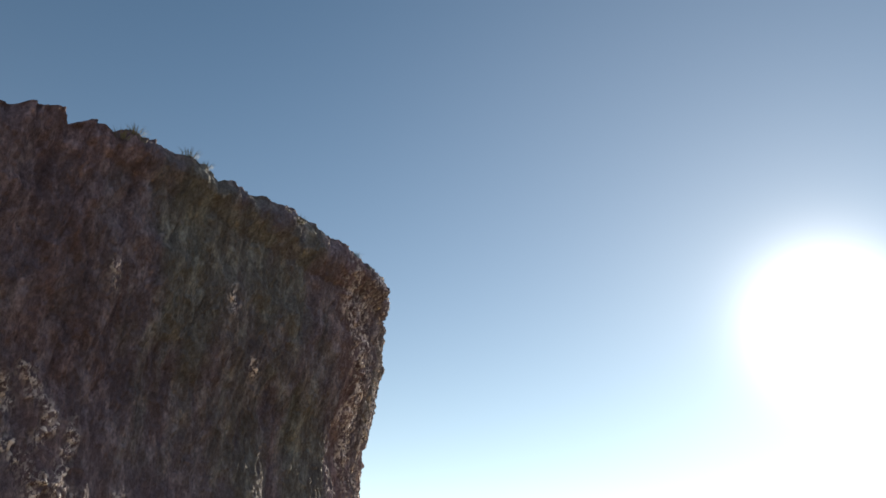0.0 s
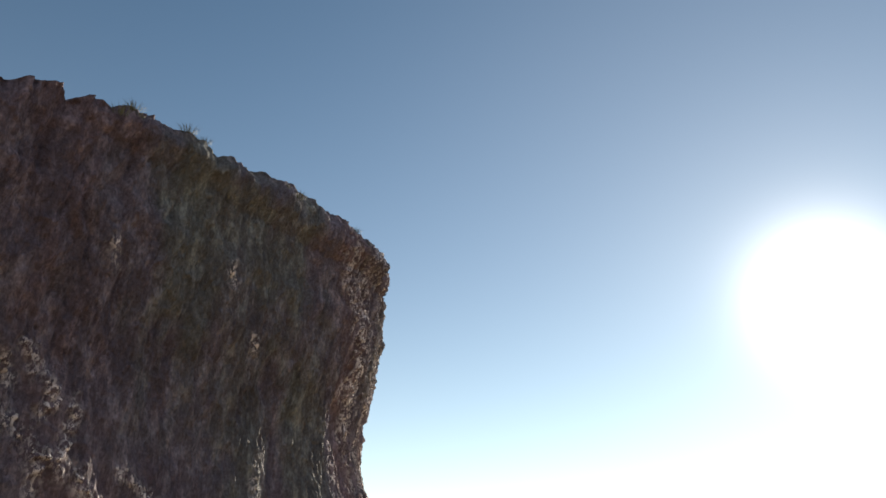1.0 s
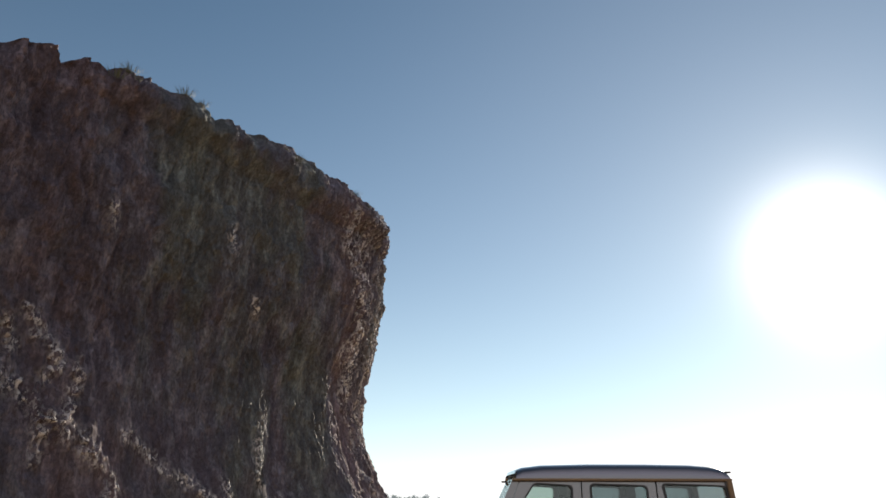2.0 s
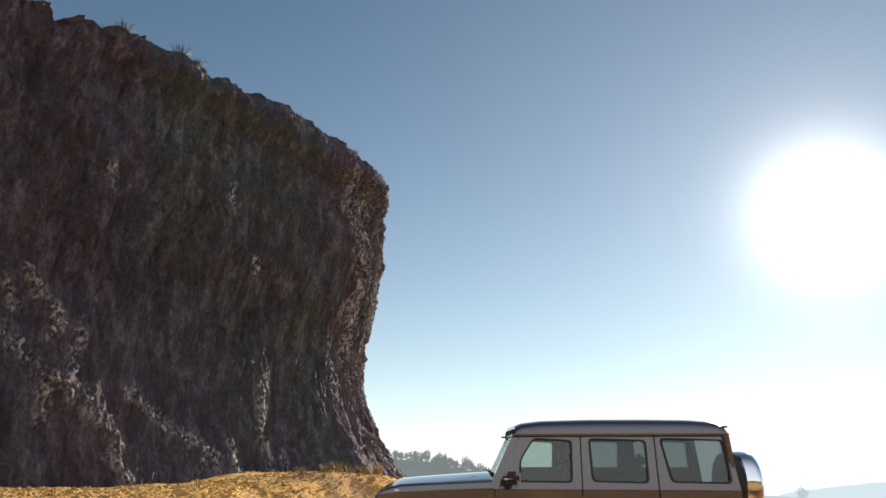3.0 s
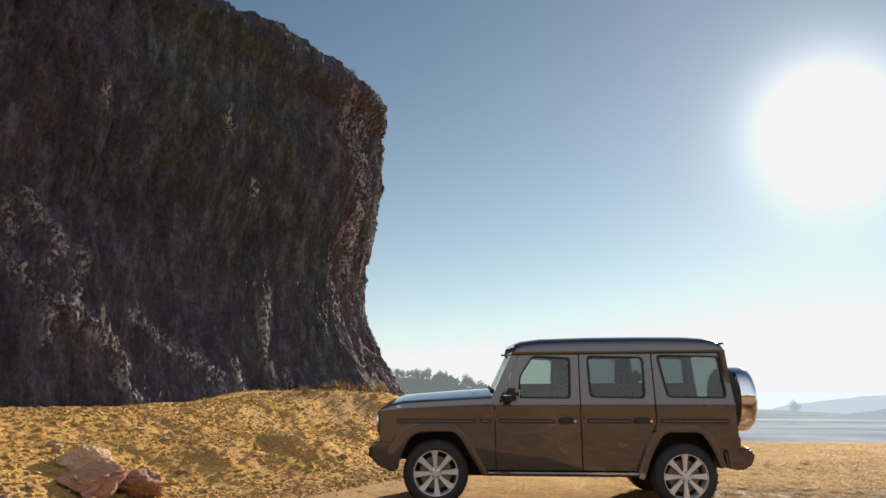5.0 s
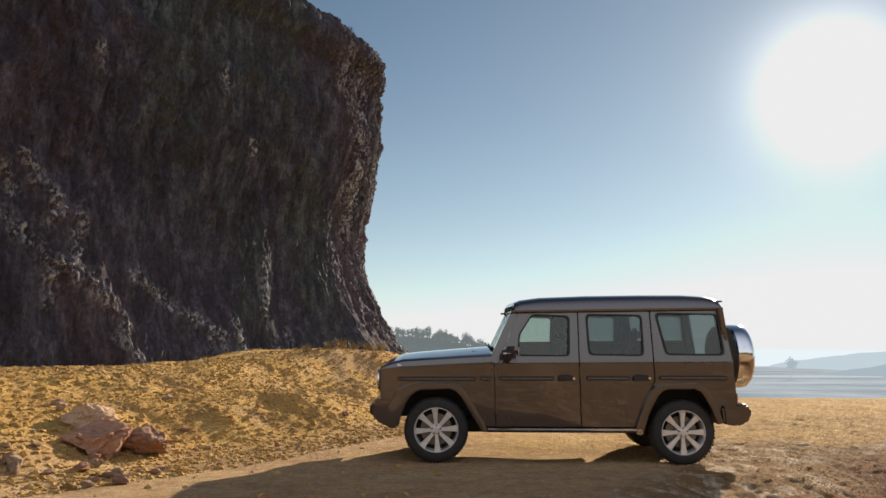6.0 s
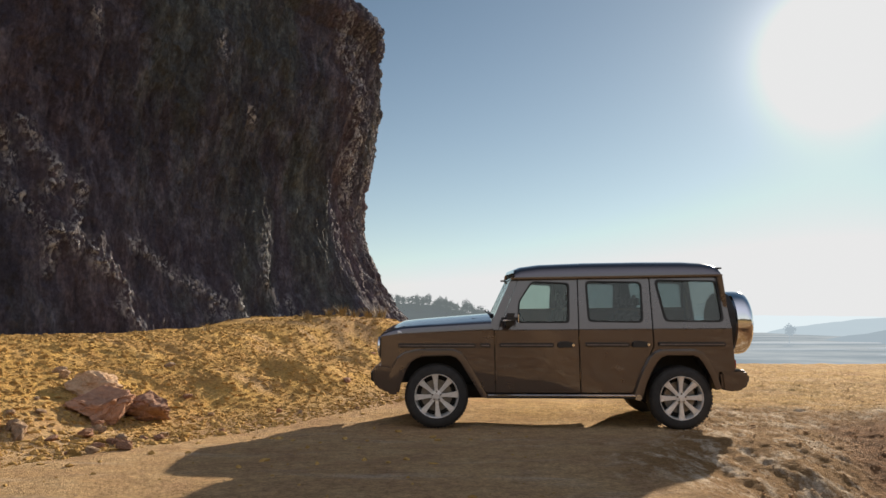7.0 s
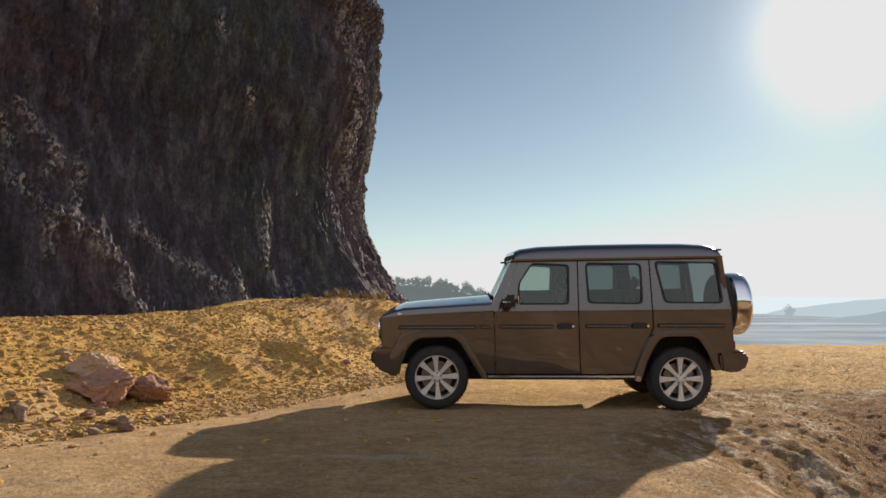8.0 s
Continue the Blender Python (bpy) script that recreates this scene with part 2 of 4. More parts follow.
# slanting spurs of broken rock: length along the foot and height at their bends
SPURS = [
    [(24.14, 4.74), (24.44, 4.38), (24.70, 4.14), (24.80, 3.92), (24.58, 3.64)],
    [(23.80, 3.58), (24.14, 3.30), (24.42, 3.10), (24.52, 2.88), (24.76, 2.90), (25.08, 2.70), (25.42, 2.68), (25.62, 2.34), (25.90, 2.22)],
    [(25.24, 3.88), (25.32, 3.60), (25.10, 3.14), (25.20, 2.86), (25.52, 2.54)],
    [(26.56, 2.82), (27.02, 2.54), (27.40, 2.24), (27.82, 2.04), (28.42, 1.84), (28.40, 1.32)],
    [(26.08, 1.98), (26.28, 1.72), (26.08, 1.48), (26.40, 1.18), (26.48, 0.92)],
    [(30.40, 3.02), (30.38, 2.52)],
    [(30.28, 2.26), (30.68, 1.78), (30.66, 1.34)],
    [(29.26, 1.92), (29.42, 1.50), (29.44, 1.22)],
    [(28.40, 1.78), (28.78, 1.68), (28.92, 1.16)],
    [(23.72, 4.46), (23.96, 4.10)],
    [(24.56, 2.84), (24.58, 2.20)],
    [(31.24, 1.72), (31.26, 1.40)],
    [(25.30, 7.14), (25.42, 6.80)],
    [(28.47, 7.65), (28.57, 7.29)],
    [(29.72, 6.28), (29.92, 5.98)],
]


def build_cliff():
    s = np.concatenate([np.arange(0, 15.6, 0.25), np.arange(15.6, 22.0, 0.05), np.arange(22.0, 38.7, 0.024), np.linspace(38.8, WALL_L[-1] - 0.1, 50)])
    q = np.linspace(0, 1, 430)
    S, Q = np.meshgrid(s, q)
    x, y, nx, ny = wall_plan(S)
    crest = np.interp(y, CREST_Y, CREST_Z) + 0.13 * fbm(S * 1.6, 0.5, 3.3, 3) + 0.05 * fbm(S * 5, 1.5, 3.3, 3)
    z = -0.6 + Q * (crest + 0.6)
    off = lean_out(y, z)
    # flutes, lumps and small broken faces
    warp = 0.35 * fbm(S * 1.1, z * 0.9, 8.8, 3)
    edge = np.interp(z, [2.0, 4.4, 7.0, 9.4], [35.1, 34.5, 33.5, 32.5]) + 0.25 * vnoise(z * 1.4, z * 0, z * 0 + 7.2)
    corner = smooth((S - edge) / 0.35)
    calm = 0.4 + 0.6 * smooth((z - 2.0) / 4.0)
    rough = 0.20 * fbm(S * 0.7, z * 0.3, 1.7, 3) + calm * (0.085 - 0.03 * corner) * ridged(S * 1.7 + warp, z * 0.55, 5.1, 3)
    rough += calm * 0.075 * fbm(S * 4.4 + warp, z * 1.7, 9.4, 4, 0.62) + 0.030 * ridged(S * 9 + warp, z * 3.6, 2.2, 3)
    rough += 0.05 * np.maximum(0, vnoise(S * 2.3, z * 1.3, z * 0 + 4.4)) ** 2
    # the corner hangs full of dry root-like ribs that run down it in wavering lines
    ribs = np.zeros(S.shape)
    for freq, wave, seed in ((5.2, 0.9, 6.6), (8.5, 1.3, 2.9)):
        line = vnoise(S * freq + wave * fbm(S * 1.5, z * 1.3, seed, 3), z * 0.42 + 0.2 * warp, z * 0 + seed)
        ribs = np.maximum(ribs, np.exp(-(line / 0.17) ** 2) * (0.45 + 0.55 * smooth(0.6 + vnoise(S * 9, z * 5, z * 0 + seed))))
    rough += corner * (0.13 * ribs - 0.05 + 0.03 * fbm(S * 14, z * 9, 1.9, 2))
    pale = corner * ribs * smooth(0.75 + 0.6 * fbm(S * 1.2, z * 0.7, 8.1, 2))
    for chain in SPURS:
        d = np.full(S.shape, 9.0)
        for (s0, z0), (s1, z1) in zip(chain, chain[1:]):
            t = np.clip(((S - s0) * (s1 - s0) + (z - z0) * (z1 - z0)) / ((s1 - s0) ** 2 + (z1 - z0) ** 2), 0, 1)
            d = np.minimum(d, np.hypot(S - s0 - t * (s1 - s0), z - z0 - t * (z1 - z0)))
        d = d + 0.09 * vnoise(S * 6, z * 6, z * 0) + 0.03 * vnoise(S * 14, z * 14, z * 0 + 5.5)
        broken = smooth(0.4 + 1.3 * vnoise(S * 19, z * 16, z * 0 + 2.5))
        pale = np.maximum(pale, np.exp(-(d / 0.15) ** 2) * (0.3 + 0.7 * broken))
        out = 1 + 0.25 * smooth((25.6 - S) / 1.8)
        rough += out * (0.055 * np.exp(-(d / 0.12) ** 2) * broken + 0.05 * np.exp(-(d / 0.32) ** 2))
    rough += 0.12 * corner - 0.13
    rim = smooth((Q - 0.93) / 0.07)
    off = off + rough - 0.25 * rim ** 3
    x, y = x + nx * off, y + ny * off
    # the top goes back from the crest, then down behind
    rows_x, rows_y, rows_z = [x], [y], [z]
    for back, drop in ((0.15, 0.0), (0.6, 0.12), (2.0, 0.5), (5.0, 1.2), (7.0, 12.0)):
        rows_x.append((x[-1] - nx[-1] * back)[None]); rows_y.append((y[-1] - ny[-1] * back)[None]); rows_z.append((z[-1] - drop + 0.08 * vnoise(s * 3, s * 0 + back, s * 0))[None])
    me = grid_mesh("cliff", np.concatenate(rows_x), np.concatenate(rows_y), np.concatenate(rows_z), CLIFF)
    speck_mask = me.attributes.new("pale_crust", "FLOAT_COLOR", "POINT")
    full = np.zeros((len(me.vertices), 4))
    full[:pale.size, :3] = pale.ravel()[:, None]
    speck_mask.data.foreach_set("color", full.astype(np.float32).ravel())
    cliff = new("cliff", me)
    return tagged(cliff, "tall dark rock face with fluted broken surface and ragged crest", "cliff", kind="structure")


cliff = build_cliff()


# ---------------------------------------------------------------- the ground: one sheet from the camera to the horizon
def wall_distance(x, y):
    best = np.full(x.shape, 1e9)
    for x0, y0, x1, y1 in zip(WALL_X[:11], WALL_Y[:11], WALL_X[1:12], WALL_Y[1:12]):
        t = np.clip(((x - x0) * (x1 - x0) + (y - y0) * (y1 - y0)) / ((x1 - x0) ** 2 + (y1 - y0) ** 2), 0, 1)
        best = np.minimum(best, np.hypot(x - x0 - t * (x1 - x0), y - y0 - t * (y1 - y0)))
    return best


def ground_height(x, y, fine=True):
    x, y = np.asarray(x, float), np.asarray(y, float)
    d = wall_distance(x, y) + 0.35 * fbm(x * 0.5, y * 0.5, 0.3, 3)
    foot = np.interp(y, [0, 7, 9, 11, 14, 18, 24, 30], [6.0, 6.0, 5.6, 5.0, 5.4, 5.2, 4.6, 4.0])
    crest = np.interp(y, [0, 12, 15, 17, 19, 21, 23, 26, 31], [0.9, 0.95, 0.95, 1.02, 1.28, 1.25, 0.95, 0.5, 0.0])
    shelf = np.interp(y, [0, 8, 12, 18, 24, 30], [0.6, 0.62, 0.5, 0.45, 0.3, 0.0])
    bank = shelf * smooth((foot - d) / 1.9) + np.maximum(crest - shelf, 0) * smooth((2.9 - d) / 1.7)
    rise = smooth((foot - d) / 1.5)
    h = bank + rise * (0.028 * fbm(x * 1.1, y * 1.1, 6.1, 3) + 0.013 * ridged(x * 3.4, y * 3.4, 1.1, 4) + 0.017 * fbm(x * 8, y * 8, 5.5, 3, 0.6))
    # the car stands in a shallow dip across the track
    line = 9.6 + 0.02 * x
    h = h + np.where(y > line, 0.045 * smooth((y - line) / 1.9), 0.07 * smooth((line - 0.25 - y) / 2.6))
    h = h - 0.42 * smooth((8.6 - y) / 2.8) * smooth((x - 1.5 - 0.1 * (8 - y)) / 1.3) * smooth((30 - np.abs(y)) / 10)
    # earth heaps on the bank
    h = h + (0.14 + 0.06 * fbm(x * 3, y * 3, 7.7, 3)) * np.exp(-((x + 2.5) / 0.55) ** 2 - ((y - 13.7) / 0.5) ** 2) + 0.14 * np.exp(-((x + 1.6) / 0.45) ** 2 - ((y - 15.9) / 0.5) ** 2)
    # streaked rocky rise with a hollow behind it, at the near right
    hump = np.exp(-(((x - 3.1) / 1.5) ** 2 + ((y - 6.9) / 1.6) ** 2))
    h = h + hump * (0.10 + 0.03 * fbm(x * 3.4 + 0.3 * y, y * 1.1, 0.4, 5, 0.6)) + smooth((x - 1.8) / 0.8) * ((1 - smooth((y - 8.6) / 2)) * (0.010 * ridged(x * 2.6 + 0.4 * y, y * 0.8, 3.4, 4) + 0.013 * fbm(x * 5 + 0.5 * y, y * 2.2, 7.4, 5, 0.7)) + 0.014 * fbm(x * 9, y * 8, 5.4, 3, 0.75))
    h = h - 0.28 * np.exp(-(((x - 4.3 - 0.25 * (y - 7)) / 0.75) ** 2 + ((y - 7.2) / 1.9) ** 2)) + 0.35 * np.exp(-(((x - 5.7 - 0.3 * (y - 8)) / 0.8) ** 2 + ((y - 8.6) / 2.2) ** 2))
    h = h + 0.014 * fbm(x * 0.8, y * 0.8, 2.2, 3) + 0.008 * fbm(x * 3, y * 3, 4.2, 3)
    if fine:
        h = h + (0.008 * fbm(x * 6, y * 6, 8.1, 3) + 0.006 * fbm(x * 11, y * 11, 2.6, 2)) * (0.3 + 0.7 * np.maximum(rise, np.clip((x - 2.2) / 1.2, 0, 1)))
    # the plateau breaks off to a wide valley
    edge = 23.0 + 0.5 * fbm(x * 0.3, 0.5, 0.5, 2)
    out = np.maximum(y - edge, np.maximum(np.abs(x) - 45, -y - 30))
    return np.where(out > 0, h * np.exp(-np.maximum(out, 0) / 6) - 40 * smooth(out / 180) - 0.18 * np.clip(out, 0, 12), h)


def axis(dense, step, far, grow):
    """Coordinates that are dense in the given stretch and spread out towards +-far."""
    a, b = dense
    mid = list(np.arange(a, b, step))
    up, d = [mid[-1]], step
    while up[-1] < far:
        d *= grow
        up.append(up[-1] + d)
    dn, d = [a], step
    while dn[-1] > -far:
        d *= grow
        dn.append(dn[-1] - d)
    return np.array(dn[:0:-1] + mid + up[1:])


def build_ground():
    gx, gy = axis((-8.5, 9.0), 0.045, 4500, 1.09), axis((4.2, 16.0), 0.04, 4500, 1.07)
    X, Y = np.meshgrid(gx, gy)
    Z = ground_height(X, Y)
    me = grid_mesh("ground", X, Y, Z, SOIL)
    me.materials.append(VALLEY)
    d = wall_distance(X, Y)
    ragged = 0.5 * fbm(X * 0.9, Y * 0.9, 3.7, 4)
    bank = smooth((6.0 - d + ragged) / 1.4) * (1 - 0.75 * smooth((ragged + 0.15 * vnoise(X * 3, Y * 3, X * 0)) * 2.2))
    far_flat = (0.6 + 0.3 * smooth(0.5 + ragged * 2)) * smooth((Y - 9.3 - 0.3 * ragged) / 2.0) * smooth((X + 0.5) / 2)
    rocky = smooth((X - 1.45 - 0.25 * (Y - 7) + 1.4 * ragged) / 0.9) * (1 - 0.75 * smooth((Y - 10.4 + 2 * ragged) / 2.2))
    red = smooth((X - 3.25 - 0.30 * (Y - 6.5) + 0.4 * ragged) / 0.6) * (1 - smooth((Y - 9.4 - 0.22 * (X - 4)) / 1.2)) * smooth((Y - 4.9) / 0.8)
    col = np.stack([np.maximum(bank, far_flat), rocky, red, np.ones(X.shape)], -1)
    kind = me.attributes.new("soil_kind", "FLOAT_COLOR", "POINT")
    kind.data.foreach_set("color", col.astype(np.float32).ravel())
    # beyond 60 m the sheet takes the valley material with its painted haze
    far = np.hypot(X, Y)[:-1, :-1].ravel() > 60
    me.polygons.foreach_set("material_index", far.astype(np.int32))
    return tagged(new("ground", me), "dry ochre earth with pale streaks and loose grit", "ground", kind="structure")


# the valley's haze is a pale glow in its material
VALLEY = haze_glow_material("valley_floor", (0.03, 0.045, 0.04), (0.55, 0.55, 0.52), (0.245, 0.285, 0.315), 0.66, 0.006)
ground = build_ground()


def h_at(x, y):
    return float(ground_height(np.array([x]), np.array([y]))[0])


# ---------------------------------------------------------------- far land
def ridge_backdrop(name, label, x0, x1, dist, tops, base, material, seed, rough):
    """A long far hill: a rounded ridge with its own thickness."""
    n = 260
    x = np.linspace(x0, x1, n)
    top = np.interp(x, [p[0] for p in tops], [p[1] for p in tops]) + rough * fbm(x * 6 / dist * 10, seed, 0.5, 5, 0.55)
    v = np.linspace(0, 1, 14)[:, None]
    X = np.broadcast_to(x, (14, n))
    Y = dist + (v - 0.5) * dist * 0.5 + 0 * X
    Z = base + (top - base) * np.sin(v * math.pi) ** 0.7 + rough * 0.3 * fbm(X * 0.05, Y * 0.05, seed, 3)
    Y, Z = Y + 0 * X, Z + 0 * X
    ob = new(name, grid_mesh(name, X, Y, Z, material))
    return tagged(ob, label, "hill", kind="structure")


# the farther the hill, the stronger the haze glow put into its colour
HAZE_1 = haze_glow_material("hill_haze_far", (0.05, 0.07, 0.06), (0.09, 0.11, 0.09), (0.44, 0.49, 0.51), 0.93, 0.004)
HAZE_2 = haze_glow_material("hill_haze_middle", (0.04, 0.06, 0.05), (0.09, 0.11, 0.08), (0.32, 0.375, 0.41), 0.85, 0.006)
HAZE_3 = haze_glow_material("hill_haze_near", (0.04, 0.06, 0.05), (0.09, 0.11, 0.08), (0.25, 0.295, 0.33), 0.8, 0.01)
# dark woods under a fainter grey glow that stands for thinner haze
WOODS = haze_glow_material("woods_haze", (0.03, 0.04, 0.025), (0.07, 0.08, 0.045), (0.125, 0.143, 0.152), 0.62, 0.05)
ridge_backdrop("backdrop_far_hills", "far hills with thick pale blue haze painted on", -1500, 3200, 3400, [(-1500, 5), (600, 12), (1150, 14), (1300, 18), (1500, 12), (1900, 9), (3200, 30)], -60, HAZE_1, 1.5, 8)
ridge_backdrop("backdrop_middle_hills", "wooded hills with grey blue haze painted on", 900, 2800, 2300, [(900, -50), (1010, -45), (1080, -18), (1180, -4), (1300, 5), (2000, 40), (2800, 20)], -70, HAZE_2, 4.5, 6)
ridge_backdrop("backdrop_near_hills", "wooded hill beside the lake with painted haze", 760, 1900, 1500, [(760, -60), (780, -45), (820, -26), (900, -16), (1000, 2), (1900, 30)], -70, HAZE_3, 7.5, 5)
ridge_backdrop("backdrop_left_hill", "wooded hill behind the cliff with light haze painted on", -260, 70, 350, [(-260, 10), (-60, 9.0), (-16, 7.6), (-4, 6.8), (6, 5.4), (14, 3.6), (21, 0), (28, -5), (70, -14)], -30, WOODS, 2.5, 0.8)


def build_hillside():
    """The slope that the car's paint and panes mirror: ochre earth below, dark scrub along its top."""
    m, nt, b = mat("scrub_hillside", 1.0)
    b.inputs["Specular IOR Level"].default_value = 0.0
    patch, tone = noise_node(nt, 0.11, 7, 0.7), noise_node(nt, 0.6, 7, 0.7)
    earth = ramp(nt, tone, [(0.3, (0.17, 0.115, 0.06)), (0.5, (0.26, 0.175, 0.09)), (0.7, (0.33, 0.25, 0.15))])
    scrub = ramp(nt, tone, [(0.3, (0.022, 0.025, 0.014)), (0.7, (0.075, 0.07, 0.035))])
    tc, sep = nt.nodes.new("ShaderNodeTexCoord"), nt.nodes.new("ShaderNodeSeparateXYZ")
    nt.links.new(tc.outputs["Object"], sep.inputs[0])
    grown = nt.nodes.new("ShaderNodeMath"); grown.operation = "MULTIPLY_ADD"
    nt.links.new(sep.outputs[2], grown.inputs[0]); grown.inputs[1].default_value = 0.030
    nt.links.new(patch, grown.inputs[2])
    nt.links.new(mix(nt, ramp(nt, grown.outputs[0], [(0.62, (0, 0, 0)), (0.76, (1, 1, 1))]), earth, scrub), b.inputs["Base Color"])
    bump(nt, b, [(tone, 0.8, 0.8)])
    x, v = np.meshgrid(np.linspace(-170, 170, 240), np.linspace(0, 1, 60))
    top = 17.5 + 3.0 * fbm(x * 0.03, 0.5, 9.1, 3) + 1.2 * fbm(x * 0.25, 1.5, 4.1, 3)
    rise = smooth(v / 0.72) * (1 - 0.9 * smooth((v - 0.78) / 0.22))
    y = -20 - 62 * v + 0.0016 * x ** 2
    z = -0.6 + top * rise + 0.7 * rise * fbm(x * 0.12, y * 0.12, 3.3, 4)
    return tagged(new("backdrop_hillside", grid_mesh("backdrop_hillside", x, y, z, m, True)), "ochre earth hillside grown with dark scrub", "hill", kind="structure")


build_hillside()


# ---------------------------------------------------------------- pale water and sandbanks in the valley
def build_water():
    # the water is paled further by haze put in as emission
    m = haze_glow_material("pale_shallows", (0.40, 0.42, 0.42), (0.6, 0.6, 0.58), (0.30, 0.335, 0.36), 0.72, 0.01)
    rs = np.random.RandomState(4)
    for x0, x1, y, w in ((500, 760, 1440, 50), (430, 560, 1130, 12), (600, 900, 1160, 16), (520, 590, 960, 10)):
        bm = bmesh.new()
        n = 40
        a = np.linspace(0, 2 * math.pi, n, endpoint=False)
        r = 1 + 0.25 * fbm(np.cos(a) * 2 + y, np.sin(a) * 2, 0.5, 3)
        f = bm.faces.new([bm.verts.new(((x0 + x1) / 2 + (x1 - x0) / 2 * k * math.cos(t), y + w * k * math.sin(t), -39.4)) for t, k in zip(a, r)])
        ret = bmesh.ops.extrude_face_region(bm, geom=[f])
        for v in ret["geom"]:
            if isinstance(v, bmesh.types.BMVert):
                v.co.z -= 1.2
        bmesh.ops.recalc_face_normals(bm, faces=bm.faces)
        tagged(link("water", bm, m), "pale still water lying in the valley, haze painted on", "water", kind="structure")


build_water()

# ---------------------------------------------------------------- the car: x to its rear, y to its far side, z up from the ground under the front axle
MID = 0.82   # the car's middle plane
CAR = pose(-0.0732, 9.598, 0.0, 0, 0, 0.6) @ pose(0, 0, 0, 1.5, 0, 0)   # it stands on a slight side slope


def settle(me):
    """The body's stance: it sits a little back and rakes slightly."""
    for v in me.vertices:
        x, w = v.co.x, v.co.z - 0.385
        v.co.x += -0.042 + 0.0145 * (x - 1.5) ** 2 - 0.022 * (w - 0.6)
        v.co.z += x * (-0.0026 + 0.015 * w) + 0.017 - 0.033 * w


def paint_material():
    m, nt, b = mat("taupe_metallic_paint", 0.3, 0.85, (0.17, 0.15, 0.145))
    flake = noise_node(nt, 900, 2, 0.5)
    dust = noise_node(nt, 3, 6, 0.65)
    nt.links.new(ramp(nt, flake, [(0.3, (0.080, 0.067, 0.070)), (0.7, (0.115, 0.097, 0.101))]), b.inputs["Base Color"])
    nt.links.new(ramp(nt, dust, [(0.35, (0.27, 0.27, 0.27)), (0.7, (0.31, 0.31, 0.31))]), b.inputs["Roughness"])
    b.inputs["Coat Weight"].default_value, b.inputs["Coat Roughness"].default_value = 1.0, 0.03
    b.inputs["Coat IOR"].default_value = 1.7
    return m


def worn(name, color, rough, metal=0.0, scale=20, spread=0.25):
    m, nt, b = mat(name, rough, metal, color)
    n = noise_node(nt, scale, 6, 0.65)
    lo, hi = tuple(c * (1 - spread) for c in color), tuple(min(1, c * (1 + spread)) for c in color)
    nt.links.new(ramp(nt, n, [(0.3, lo), (0.7, hi)]), b.inputs["Base Color"])
    return m


def glass_material(name, tint, through=0.85):
    m = bpy.data.materials.new(name)
    m.use_nodes = True
    nt = m.node_tree
    nt.nodes.clear()
    out, mx, tr, gl, fr = (nt.nodes.new(k) for k in ("ShaderNodeOutputMaterial", "ShaderNodeMixShader", "ShaderNodeBsdfTransparent", "ShaderNodeBsdfGlossy", "ShaderNodeFresnel"))
    tr.inputs[0].default_value = (*tint, 1)
    gl.inputs[0].default_value, gl.inputs["Roughness"].default_value = (0.9, 0.9, 0.9, 1), 0.01
    fr.inputs["IOR"].default_value = 1.6
    nt.links.new(fr.outputs[0], mx.inputs[0]); nt.links.new(tr.outputs[0], mx.inputs[1]); nt.links.new(gl.outputs[0], mx.inputs[2])
    nt.links.new(mx.outputs[0], out.inputs[0])
    return m


PAINT = paint_material()
DARK = worn("black_gap", (0.012, 0.012, 0.013), 0.7)
PLASTIC = worn("black_plastic", (0.02, 0.02, 0.022), 0.45)
SEAL = worn("black_rubber_seal", (0.012, 0.012, 0.012), 0.55)
RUBBER = worn("tyre_rubber", (0.028, 0.026, 0.025), 0.8, 0, 12, 0.35)
ALLOY = worn("polished_alloy", (0.78, 0.76, 0.74), 0.32, 0.4, 30, 0.1)
DISC = worn("brake_steel", (0.25, 0.24, 0.23), 0.4, 1.0)
CHROME = worn("chrome", (0.80, 0.80, 0.80), 0.10, 1.0, 8, 0.04)
STEEL = worn("brushed_steel", (0.55, 0.55, 0.57), 0.25, 1.0)
GLASS = glass_material("window_glass", (0.70, 0.77, 0.74))
TINTED = glass_material("tinted_window_glass", (0.52, 0.58, 0.58))
SCREEN = glass_material("windscreen_glass", (0.86, 0.90, 0.89))
SATIN = worn("satin_trim", (0.20, 0.18, 0.19), 0.35, 0.7)
CLEAR = worn("lamp_lens", (0.75, 0.75, 0.75), 0.08, 0.2, 20, 0.05)
LEATHER = worn("dark_leather", (0.035, 0.033, 0.032), 0.55)
TRIM = worn("brown_leather", (0.20, 0.10, 0.04), 0.6)
LINING = worn("grey_headlining", (0.10, 0.10, 0.10), 0.9)


def side_y(z):
    """How far the body's side leans in at the height z."""
    return 0.02 + 0.10 * max(0.0, z - 1.16) / 0.62


def rounded(pts, r, n=4):
    """A closed outline with its corners rounded."""
    out = []
    for i, p in enumerate(pts):
        a, b, c = Vector(pts[i - 1]), Vector(p), Vector(pts[(i + 1) % len(pts)])
        u, v = (a - b), (c - b)
        k = min(r, u.length * 0.45, v.length * 0.45)
        u, v = b + u.normalized() * k, b + v.normalized() * k
        for j in range(n + 1):
            t = j / n
            out.append(tuple((1 - t) ** 2 * u + 2 * t * (1 - t) * b + t * t * v))
    return out


def place(x, y, z, side):
    return Vector((x, y if side == 0 else 2 * MID - y, z))


